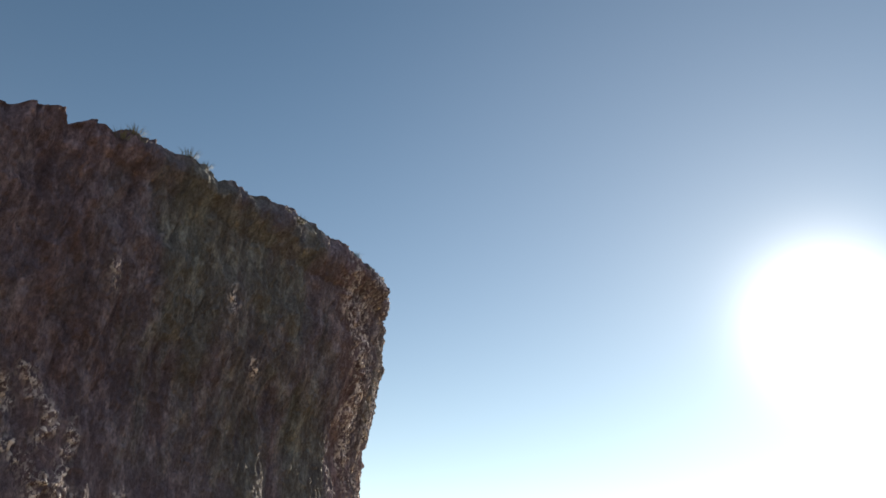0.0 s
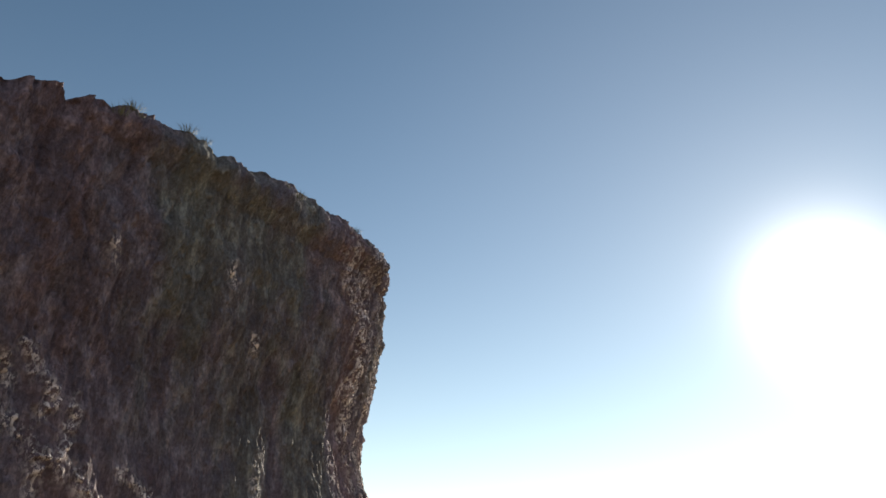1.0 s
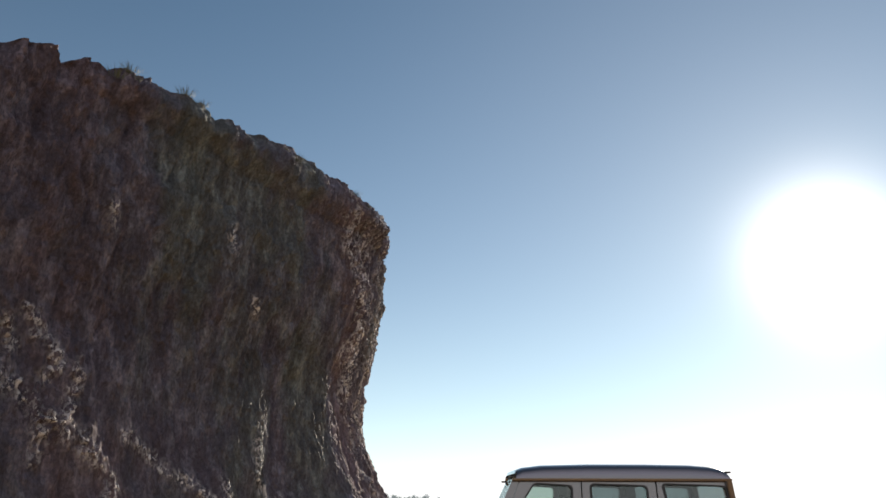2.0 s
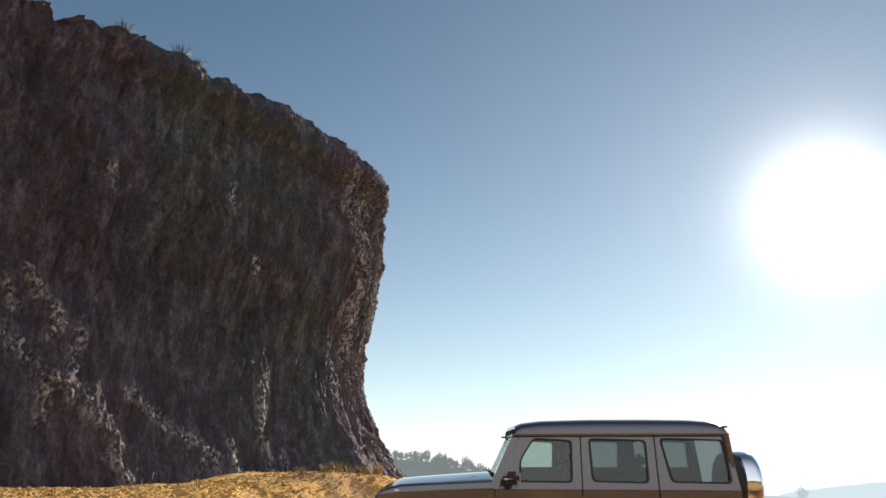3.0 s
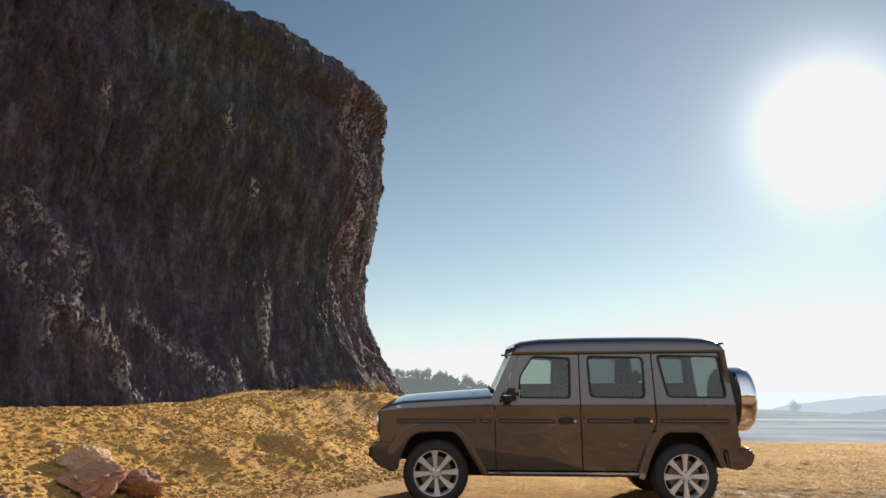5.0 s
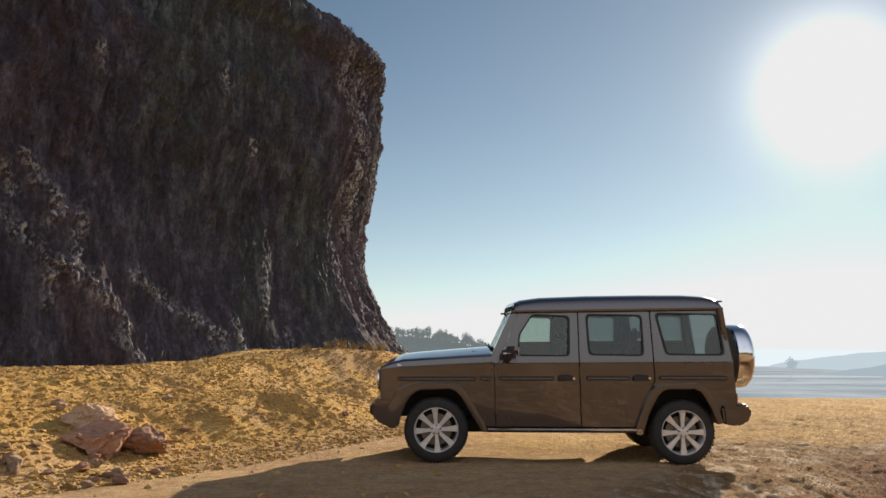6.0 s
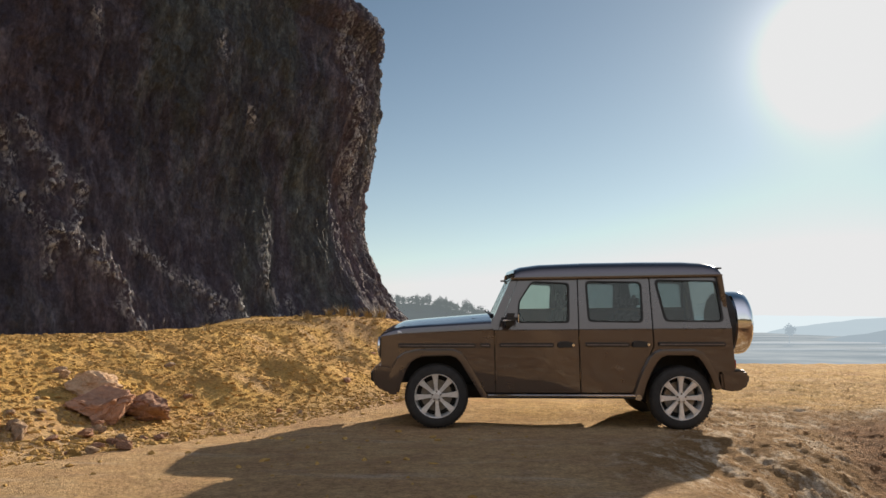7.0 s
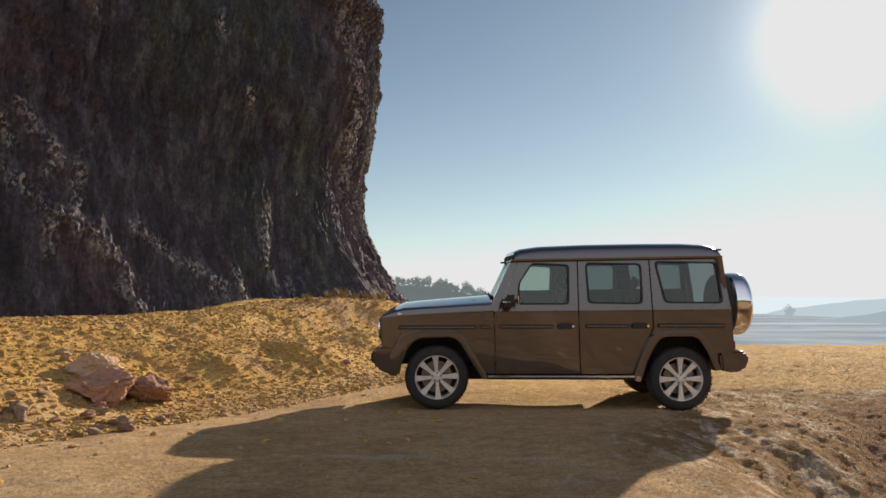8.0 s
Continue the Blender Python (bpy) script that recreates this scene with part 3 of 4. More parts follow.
def panel(bm, outline, side, thick=0.03, hole=None, y=None, bevel=0.006):
    """A sheet on the car's side (0 near, 1 far) from an outline in x and z, with an optional hole."""
    t = bmesh.new()
    edges = []
    for loop in [outline] + ([hole] if hole else []):
        vs = [t.verts.new((x, 0, z)) for x, z in loop]
        edges += [t.edges.new((vs[i], vs[(i + 1) % len(vs)])) for i in range(len(vs))]
    bmesh.ops.triangle_fill(t, use_beauty=True, use_dissolve=False, edges=edges)
    front = list(t.faces)
    ret = bmesh.ops.extrude_face_region(t, geom=front)
    back = {v for v in ret["geom"] if isinstance(v, bmesh.types.BMVert)}
    for v in t.verts:
        base = side_y(v.co.z) if y is None else y
        v.co.y = base + (thick if v in back else 0)
    bmesh.ops.recalc_face_normals(t, faces=t.faces)
    if bevel:
        rim = [e for e in t.edges if len(e.link_faces) == 2 and e.verts[0] not in back and e.verts[1] not in back and e.calc_face_angle(0) > 1.0]
        bmesh.ops.bevel(t, geom=rim, offset=bevel, segments=2, affect="EDGES", clamp_overlap=True)
    for v in t.verts:
        v.co = place(*v.co, side)
    bmesh.ops.recalc_face_normals(t, faces=t.faces)
    me = bpy.data.meshes.new("t")
    t.to_mesh(me)
    t.free()
    bm.from_mesh(me)
    bpy.data.meshes.remove(me)
    return bm


def block(bm, x0, y0, z0, x1, y1, z1, bevel=0.01, seg=2):
    r = bmesh.ops.create_cube(bm, size=1)
    for v in r["verts"]:
        v.co = Vector(((x0 + x1) / 2 + v.co.x * (x1 - x0), (y0 + y1) / 2 + v.co.y * (y1 - y0), (z0 + z1) / 2 + v.co.z * (z1 - z0)))
    if bevel:
        bmesh.ops.bevel(bm, geom=list({e for v in r["verts"] for e in v.link_edges}), offset=bevel, segments=seg, affect="EDGES", clamp_overlap=True)
    return bm


def lathe(bm, profile, cx, cz, y0, side=0, n=40):
    """A turned shape about the axle through (cx, cz): profile of radius and depth."""
    rings = []
    for r, d in profile:
        if r < 1e-6:
            rings.append([bm.verts.new(place(cx, y0 + d, cz, side))])
        else:
            rings.append([bm.verts.new(place(cx + r * math.cos(a), y0 + d, cz + r * math.sin(a), side)) for a in (2 * math.pi * k / n for k in range(n))])
    for a, b in zip(rings, rings[1:]):
        for k in range(n):
            vs = [a[k % len(a)], a[(k + 1) % len(a)], b[(k + 1) % len(b)], b[k % len(b)]]
            vs = list(dict.fromkeys(vs))
            if len(vs) > 2:
                bm.faces.new(vs)
    bmesh.ops.recalc_face_normals(bm, faces=bm.faces)
    return bm


def prism(bm, outline, y0, y1, bevel=0.012, pinch=0.0):
    """An outline in x and z drawn across the car from y0 to y1."""
    vs = [bm.verts.new((x, y0, z)) for x, z in outline]
    f = bm.faces.new(vs)
    r = bmesh.ops.extrude_face_region(bm, geom=[f])
    for v in r["geom"]:
        if isinstance(v, bmesh.types.BMVert):
            v.co.y = y1
    bmesh.ops.recalc_face_normals(bm, faces=bm.faces)
    if bevel:
        bmesh.ops.bevel(bm, geom=list(bm.edges), offset=bevel, segments=2, affect="EDGES", clamp_overlap=True)
    return bm


def sheet(bm, rows, thick=0.02):
    """A lofted sheet from rows of points, with thickness downwards."""
    vs = [[bm.verts.new(p) for p in row] for row in rows]
    for a, b in zip(vs, vs[1:]):
        for k in range(len(a) - 1):
            bm.faces.new((a[k], a[k + 1], b[k + 1], b[k]))
    bmesh.ops.recalc_face_normals(bm, faces=bm.faces)
    if sum(f.normal.z for f in bm.faces) < 0:
        bmesh.ops.reverse_faces(bm, faces=bm.faces)
    bmesh.ops.solidify(bm, geom=list(bm.faces), thickness=thick)
    return bm


def up(pts):
    """Outline heights given from the axle line."""
    return [(x, z + 0.385) for x, z in pts]


FLARE_F = (up([(-0.60, 0.27), (-0.56, 0.33), (-0.49, 0.455), (-0.40, 0.515), (-0.28, 0.545), (-0.19, 0.555), (0.21, 0.555), (0.30, 0.52), (0.36, 0.455), (0.48, 0.25), (0.635, -0.03)]),
           up([(-0.47, 0.05), (-0.44, 0.14), (-0.37, 0.31), (-0.31, 0.395), (-0.24, 0.445), (-0.17, 0.465), (0.17, 0.475), (0.24, 0.45), (0.30, 0.39), (0.41, 0.205), (0.55, -0.03)]))
FLARE_R = (up([(2.325, -0.01), (2.39, 0.175), (2.45, 0.31), (2.52, 0.44), (2.58, 0.50), (2.655, 0.535), (3.055, 0.54), (3.13, 0.51), (3.19, 0.44), (3.27, 0.275), (3.335, 0.09)]),
           up([(2.43, -0.01), (2.49, 0.175), (2.54, 0.28), (2.605, 0.39), (2.66, 0.445), (2.725, 0.47), (3.02, 0.47), (3.08, 0.445), (3.13, 0.38), (3.205, 0.24), (3.265, 0.07)]))


def build_car():
    car = new("offroad_car")
    car.matrix_world = CAR
    tagged(car, "boxy dark taupe metallic off-road car parked on bare earth", "car")
    # inner shell under the skin, with room for the wheels
    bm = bmesh.new()
    block(bm, -0.62, 0.30, 0.50, 3.40, 2 * MID - 0.30, 1.10, 0.02)
    block(bm, 0.60, 0.06, 0.42, 2.34, 2 * MID - 0.06, 1.05, 0.02)
    block(bm, -0.60, 0.055, 0.93, 0.62, 2 * MID - 0.055, 1.10, 0.02)
    block(bm, 2.4, 0.06, 0.93, 3.44, 2 * MID - 0.06, 1.10, 0.02)
    block(bm, -0.64, 0.06, 0.55, -0.5, 2 * MID - 0.06, 1.05, 0.02)
    block(bm, 3.30, 0.06, 0.50, 3.46, 2 * MID - 0.06, 1.10, 0.02)
    part("chassis", bm, DARK, car, "black inner shell and underbody")
    bm = bmesh.new()
    block(bm, -0.3, 0.35, 0.30, 3.2, 2 * MID - 0.35, 0.52, 0.05)
    for x in (0.0, 2.89):
        block(bm, x - 0.06, 0.2, 0.32, x + 0.06, 2 * MID - 0.2, 0.44, 0.04)
    part("axle_frame", bm, DARK, car)
    for side in (0, 1):
        # skin panels
        bm = panel(bmesh.new(), [(-0.665, 0.74)] + [(-0.68, 1.05), (-0.655, 1.10), (-0.60, 1.122), (0.60, 1.158), (0.712, 1.16), (0.712, 0.41), (0.615, 0.41)] + FLARE_F[1][::-1][1:-1] + [(-0.52, 0.64)], side)
        part("front_wing", bm, PAINT, car)
        door = part("front_door", panel(bmesh.new(), [(0.722, 0.41), (0.722, 1.155), (1.722, 1.155), (1.722, 0.41)], side), PAINT, car)
        hole1 = rounded([(1.005, 1.250), (1.612, 1.245), (1.634, 1.712), (1.195, 1.738), (1.03, 1.50)], 0.05)
        bm = panel(bmesh.new(), [(0.772, 1.160), (1.722, 1.160), (1.737, 1.775), (1.035, 1.775)], side, 0.05, hole1)
        part("window_frame", bm, PAINT, door)
        door2 = part("rear_door", panel(bmesh.new(), [(1.735, 0.41), (1.735, 1.155), (2.585, 1.155), (2.59, 0.96), (2.52, 0.80), (2.36, 0.46), (2.335, 0.41)], side), PAINT, car)
        hole2 = rounded([(1.850, 1.255), (2.478, 1.240), (2.486, 1.712), (1.842, 1.732)], 0.06)
        bm = panel(bmesh.new(), [(1.735, 1.160), (2.585, 1.160), (2.583, 1.775), (1.750, 1.775)], side, 0.05, hole2)
        part("window_frame", bm, PAINT, door2)
        q = part("rear_quarter", panel(bmesh.new(), [(2.598, 1.155), (3.490, 1.155), (3.515, 0.66), (3.33, 0.655), (3.31, 0.45)] + FLARE_R[1][::-1][1:-1] + [(2.50, 0.72), (2.602, 0.96)], side), PAINT, car)
        hole3 = rounded([(2.742, 1.250), (3.398, 1.240), (3.365, 1.712), (2.655, 1.735)], 0.06)
        bm = panel(bmesh.new(), [(2.598, 1.160), (3.490, 1.160), (3.415, 1.775), (2.596, 1.775)], side, 0.05, hole3)
        part("window_frame", bm, PAINT, q)
        # seals and panes
        for owner, hole, m in ((door, hole1, GLASS), (door2, hole2, TINTED), (q, hole3, TINTED)):
            c = Vector((sum(p[0] for p in hole) / len(hole), sum(p[1] for p in hole) / len(hole)))
            shrink = lambda k: [tuple(c + (Vector(p) - c) * k) for p in hole]
            bm = panel(bmesh.new(), shrink(1.035), side, 0.012, shrink(0.955), bevel=0.003)
            for v in bm.verts:
                v.co.y += -0.008 if side == 0 else 0.008
            part("window_seal", bm, SEAL, owner)
            bm = panel(bmesh.new(), shrink(1.0), side, 0.004, bevel=0)
            for v in bm.verts:
                v.co.y += 0.012 if side == 0 else -0.012
            part("pane", bm, m, owner, "clear greenish side glass" if m is GLASS else "dark tinted side glass")
        for x in (1.729, 2.591):
            bm = panel(bmesh.new(), [(x - 0.05, 1.10), (x + 0.05, 1.10), (x + 0.05, 1.765), (x - 0.05, 1.765)], side, 0.04, bevel=0)
            for v in bm.verts:
                v.co.y += 0.052 if side == 0 else -0.052
            part("door_pillar", bm, DARK, car)
        part("windscreen_pillar", panel(bmesh.new(), [(0.66 + 0.05 * side, 1.20), (0.715, 1.16), (0.765, 1.16), (1.03, 1.775), (0.955 + 0.05 * side, 1.80)], side, 0.06), PAINT, car)
        # arch flares
        for outer, inner in (FLARE_F, FLARE_R):
            bm = bmesh.new()
            rows = []
            for k, (o, i) in enumerate(zip(outer, inner)):
                o, i = Vector(o), Vector(i)
                m = o.lerp(i, 0.45)
                rows.append([place(o.x, 0.03, o.y, side), place(*(o.lerp(i, 0.1)).to_tuple()[:1], -0.050, o.lerp(i, 0.1).y, side), place(m.x, -0.055, m.y, side), place(i.x, -0.052, i.y, side), place(i.x, 0.16, i.y, side)])
            vs = [[bm.verts.new(p) for p in r] for r in rows]
            for a, b in zip(vs, vs[1:]):
                for k in range(4):
                    bm.faces.new((a[k], a[k + 1], b[k + 1], b[k]))
            bmesh.ops.recalc_face_normals(bm, faces=bm.faces)
            bmesh.ops.solidify(bm, geom=list(bm.faces), thickness=0.012)
            part("arch_flare", bm, PAINT, car, smooth_angle=20)
        for x in (0.0, 2.89):
            bm = bmesh.new()
            block(bm, x - 0.5, 0.28, 0.5, x + 0.5, 0.34, 1.0, 0.02) if side == 0 else block(bm, x - 0.5, 2 * MID - 0.34, 0.5, x + 0.5, 2 * MID - 0.28, 1.0, 0.02)
            part("arch_liner", bm, DARK, car)
        # rub strips with a bright line
        for x0, x1 in ((-0.47, 0.485), (0.54, 0.665), (0.775, 1.425), (1.80, 2.31), (2.645, 3.41)):
            bm = panel(bmesh.new(), rounded([(x0, 0.955), (x1, 0.950), (x1, 1.000), (x0, 1.005)], 0.015, 2), side, 0.03, y=-0.004, bevel=0.008)
            st = part("rub_strip", bm, PLASTIC, car, "black plastic rub strip with a satin line")
            bm = panel(bmesh.new(), [(x0 + 0.015, 0.972), (x1 - 0.015, 0.968), (x1 - 0.015, 0.982), (x0 + 0.015, 0.986)], side, 0.01, y=-0.009, bevel=0.003)
            part("bright_line", bm, SATIN, st)
        # handles
        for x, owner in ((1.47, door), (2.342, door2)):
            bm = panel(bmesh.new(), rounded([(x, 0.945), (x + 0.17, 0.950), (x + 0.20, 0.965), (x + 0.20, 0.99), (x + 0.15, 1.015), (x + 0.05, 1.02), (x, 1.00)], 0.02, 2), side, 0.05, y=-0.035, bevel=0.015)
            hd = part("handle", bm, PLASTIC, owner, "black pull handle with a chrome push button")
            part("push_button", lathe(bmesh.new(), [(0.0, -0.012), (0.016, -0.010), (0.02, 0.0), (0.02, 0.02)], x + 0.178, 0.978, -0.038, side, 14), CHROME, hd)
        # hinges of the doors
        for x, owner in ((0.725, door), (1.735, door2)):
            for z in (0.62, 1.05):
                bm = bmesh.new()
                bmesh.ops.create_cone(bm, cap_ends=True, segments=10, radius1=0.013, radius2=0.013, depth=0.11, matrix=Matrix.Translation(place(x, 0.012, z, side)))
                part("hinge", bm, PAINT, owner)
        # running board with its bright edge
        bm = bmesh.new()
        block(bm, 0.60, -0.07 if side == 0 else 2 * MID - 0.14, 0.352, 2.36, 0.14 if side == 0 else 2 * MID + 0.07, 0.395, 0.015)
        rb = part("running_board", bm, PLASTIC, car, "black running board with a polished edge")
        bm = bmesh.new()
        block(bm, 0.61, -0.082 if side == 0 else 2 * MID + 0.060, 0.376, 2.35, -0.060 if side == 0 else 2 * MID + 0.082, 0.402, 0.0115, 3)
        part("polished_edge", bm, CHROME, rb)
        bm = bmesh.new()
        a, b = place(2.33, 0.10, 0.36, side), place(2.43, -0.05, 0.37, side)
        bmesh.ops.create_cone(bm, cap_ends=True, segments=18, radius1=0.035, radius2=0.035, depth=0.2, matrix=Matrix.Translation((a + b) / 2) @ Matrix.Rotation(radians(90), 4, "X"))
        part("exhaust_tip", bm, STEEL, car)
        # door mirror
        bm = bmesh.new()
        s = -1 if side == 0 else 1
        yb = side_y(1.2) if side == 0 else 2 * MID - side_y(1.2)
        block(bm, 0.80, min(yb + s * 0.05, yb + s * 0.27), 1.225, 0.985, max(yb + s * 0.05, yb + s * 0.27), 1.365, 0.05, 4)
        for v in bm.verts:
            v.co.x += (v.co.z - 1.3) * 0.25
        mi = part("door_mirror", bm, PLASTIC, car, "dark mirror housing on a black foot")
        bm = bmesh.new()
        block(bm, 0.84, min(yb, yb + s * 0.12), 1.185, 0.92, max(yb, yb + s * 0.12), 1.26, 0.02)
        part("mirror_foot", bm, PLASTIC, mi)
        bm = bmesh.new()
        block(bm, 0.985, min(yb + s * 0.07, yb + s * 0.25), 1.255, 0.992, max(yb + s * 0.07, yb + s * 0.25), 1.35, 0.002)
        part("mirror_glass", bm, CHROME, mi)
        bm = bmesh.new()
        block(bm, 0.80, min(yb + s * 0.10, yb + s * 0.275), 1.275, 0.90, max(yb + s * 0.10, yb + s * 0.275), 1.292, 0.006)
        part("turn_lamp", bm, CLEAR, mi)
        # turn signal on the wing
        bm = bmesh.new()
        bmesh.ops.create_uvsphere(bm, u_segments=20, v_segments=10, radius=1)
        for v in bm.verts:
            v.co = place(-0.45 + v.co.x * (0.10 if v.co.x > 0 else 0.06), 0.062 + v.co.y * 0.045, 1.138 + max(v.co.z, -0.2) * 0.036 * (1 - 0.35 * max(v.co.x, 0)), side)
        part("turn_signal", bm, CLEAR, car, "clear teardrop turn signal on the wing")
        # headlight, round, in a dark ring
        yc = 0.27
        hl = bmesh.new()
        yy = yc if side == 0 else 2 * MID - yc
        for r, d, in ((0.135, 0.05),):
            bmesh.ops.create_cone(hl, cap_ends=True, segments=32, radius1=r, radius2=r * 0.93, depth=d, matrix=Matrix.Translation((-0.705, yy, 0.955)) @ Matrix.Rotation(radians(-90), 4, "Y"))
        hd = part("headlight", hl, CHROME, car, "round headlight with a bright ring")
        ln = bmesh.new()
        bmesh.ops.create_uvsphere(ln, u_segments=24, v_segments=12, radius=0.112, matrix=Matrix.Translation((-0.712, yy, 0.955)) @ Matrix.Diagonal((0.35, 1, 1, 1)))
        part("lens", ln, CLEAR, hd)
        bm = bmesh.new()
        block(bm, -0.705, min(yy - 0.20, yy + 0.20), 0.80, -0.67, max(yy - 0.20, yy + 0.20), 1.085, 0.03, 3)
        part("headlight_surround", bm, PLASTIC, hd)
    # front face, grille
    bm = bmesh.new()
    block(bm, -0.69, 0.06, 0.72, -0.63, 2 * MID - 0.06, 1.11, 0.02)
    part("front_panel", bm, PAINT, car)
    bm = bmesh.new()
    block(bm, -0.715, 0.46, 0.79, -0.68, 2 * MID - 0.46, 1.08, 0.012)
    gr = part("grille", bm, PLASTIC, car, "black upright grille with bars")
    for z in (0.86, 0.935, 1.01):
        bm = bmesh.new()
        block(bm, -0.735, 0.48, z - 0.013, -0.712, 2 * MID - 0.48, z + 0.013, 0.005)
        part("bar", bm, STEEL, gr)
    # bonnet: raised middle, rounded shoulders, drooping nose
    rows = []
    for x in (-0.69, -0.675, -0.65, -0.60, -0.53, -0.40, -0.2, 0.0, 0.25, 0.5, 0.69):
        k = (x + 0.69) / 1.38
        zb = 1.118 + 0.046 * k
        zt = 1.235 + 0.11 * k ** 0.8
        nose = min(1.0, ((x + 0.69) / 0.30)) ** 0.6
        row = []
        for off, up_ in ((0.018, 0.0), (0.022, 0.20), (0.034, 0.42), (0.056, 0.54), (0.09, 0.60), (0.15, 0.65), (0.30, 0.77), (0.55, 0.93), (MID, 1.0)):
            row.append((x, off, zb - 0.03 * (1 - nose) + (zt - zb) * up_ * (0.25 + 0.75 * nose)))
        rows.append(row + [(a, 2 * MID - b, c) for a, b, c in row[-2::-1]])
    bon = part("bonnet", sheet(bmesh.new(), rows), PAINT, car, smooth_angle=24)
    for y in (0.42, 2 * MID - 0.42):
        bm = bmesh.new()
        block(bm, 0.46, y - 0.09, 1.275, 0.64, y + 0.09, 1.299, 0.006)
        part("bonnet_vent", bm, PLASTIC, bon, "flat black air vent")
    bm = bmesh.new()
    block(bm, 0.62, 0.10, 1.15, 0.74, 2 * MID - 0.10, 1.245, 0.02)
    part("cowl", bm, PLASTIC, car)
    for y, tilt in ((0.42, 6), (1.05, 6)):
        bm = bmesh.new()
        block(bm, -0.008, 0, -0.008, 0.008, 0.55, 0.008, 0.003)
        block(bm, -0.02, -0.03, -0.03, 0.03, 0.06, 0.03, 0.012)
        bmesh.ops.transform(bm, matrix=Matrix.Translation((0.715, y, 1.318)) @ Matrix.Rotation(radians(tilt), 4, "X"), verts=bm.verts)
        part("wiper", bm, PLASTIC, car)
    # windscreen and rear window
    bm = bmesh.new()
    vs = [bm.verts.new(p) for p in ((0.735, 0.08, 1.24), (0.735, 2 * MID - 0.08, 1.24), (1.0, 2 * MID - 0.14, 1.80), (1.0, 0.14, 1.80))]
    bm.faces.new(vs)
    bmesh.ops.solidify(bm, geom=list(bm.faces), thickness=0.006)
    part("windscreen", bm, SCREEN, car, "upright flat windscreen")
    # roof
    rows = []
    for x, h in ((0.985, 0.045), (1.0, 0.085), (1.07, 0.115), (1.3, 0.143), (1.85, 0.156), (2.5, 0.155), (3.0, 0.148), (3.22, 0.135), (3.34, 0.112), (3.40, 0.08), (3.42, 0.04)):
        row = [(x, 0.10 + (2 * MID - 0.20) * t, 1.778 + (h + 0.03) * (1 - abs(2 * t - 1) ** 9) ** 0.55) for t in np.sin(np.linspace(-math.pi / 2, math.pi / 2, 25)) * 0.5 + 0.5]
        rows.append(row)
    roof = part("roof", sheet(bmesh.new(), rows, 0.03), PAINT, car, smooth_angle=60)
    bm = bmesh.new()
    block(bm, 0.98, 0.14, 1.755, 3.38, 2 * MID - 0.14, 1.775, 0.005)
    part("headlining", bm, LINING, roof)
    for y in (0.085, 2 * MID - 0.085):
        bm = bmesh.new()
        block(bm, 0.93, y - 0.022, 1.768, 3.43, y + 0.022, 1.792, 0.008)
        part("rain_gutter", bm, PAINT, roof)
    bm = bmesh.new()
    block(bm, 0.912, 0.10, 1.80, 0.99, 0.20, 1.825, 0.008)
    block(bm, 0.99, 0.20, 1.815, 1.03, 2 * MID - 0.20, 1.835, 0.008)
    part("roof_lip", bm, PLASTIC, roof)
    bm = bmesh.new()
    block(bm, 3.36, 0.16, 1.855, 3.455, 2 * MID - 0.16, 1.875, 0.008)
    part("roof_lip", bm, PLASTIC, roof)
    # rear wall with the back door
    bm = bmesh.new()
    for y0, y1 in ((0.06, 0.26), (2 * MID - 0.26, 2 * MID - 0.06)):
        t = prism(bmesh.new(), [(3.44, 1.12), (3.50, 1.12), (3.42, 1.79), (3.36, 1.79)], y0, y1, 0.01)
        me = bpy.data.meshes.new("t"); t.to_mesh(me); t.free(); bm.from_mesh(me); bpy.data.meshes.remove(me)
    block(bm, 3.44, 0.06, 0.60, 3.51, 2 * MID - 0.06, 1.20, 0.015)
    part("rear_wall", bm, PAINT, car)
    bm = bmesh.new()
    vs = [bm.verts.new(p) for p in ((3.47, 0.25, 1.19), (3.47, 2 * MID - 0.25, 1.19), (3.395, 2 * MID - 0.25, 1.79), (3.395, 0.25, 1.79))]
    bm.faces.new(vs)
    bmesh.ops.solidify(bm, geom=list(bm.faces), thickness=0.006)
    part("rear_window", bm, TINTED, car)
    red = worn("red_lens", (0.25, 0.012, 0.01), 0.2)
    for y in (0.02, 2 * MID - 0.11):
        bm = bmesh.new()
        block(bm, 3.505, y + 0.02, 0.69, 3.53, y + 0.09, 0.80, 0.01)
        part("tail_lamp", bm, red, car, "small red tail lamp")
    # bumpers
    bm = prism(bmesh.new(), [(-0.45, 0.735), (-0.74, 0.755), (-0.825, 0.71), (-0.835, 0.56), (-0.79, 0.475), (-0.60, 0.395), (-0.47, 0.385), (-0.44, 0.52)], -0.045, 2 * MID + 0.045, 0.03)
    for v in bm.verts:
        v.co.x += 0.05 * max(0, abs(v.co.y - MID) - 0.62) / 0.25 * (1 if v.co.x < -0.6 else 0)
    fb = part("front_bumper", bm, PAINT, car)
    bm = bmesh.new()
    block(bm, -0.836, 0.20, 0.52, -0.78, 0.42, 0.65, 0.015)
    block(bm, -0.836, 2 * MID - 0.42, 0.52, -0.78, 2 * MID - 0.20, 0.65, 0.015)
    block(bm, -0.838, 0.50, 0.56, -0.78, 2 * MID - 0.50, 0.66, 0.015)
    part("air_intake", bm, PLASTIC, fb)
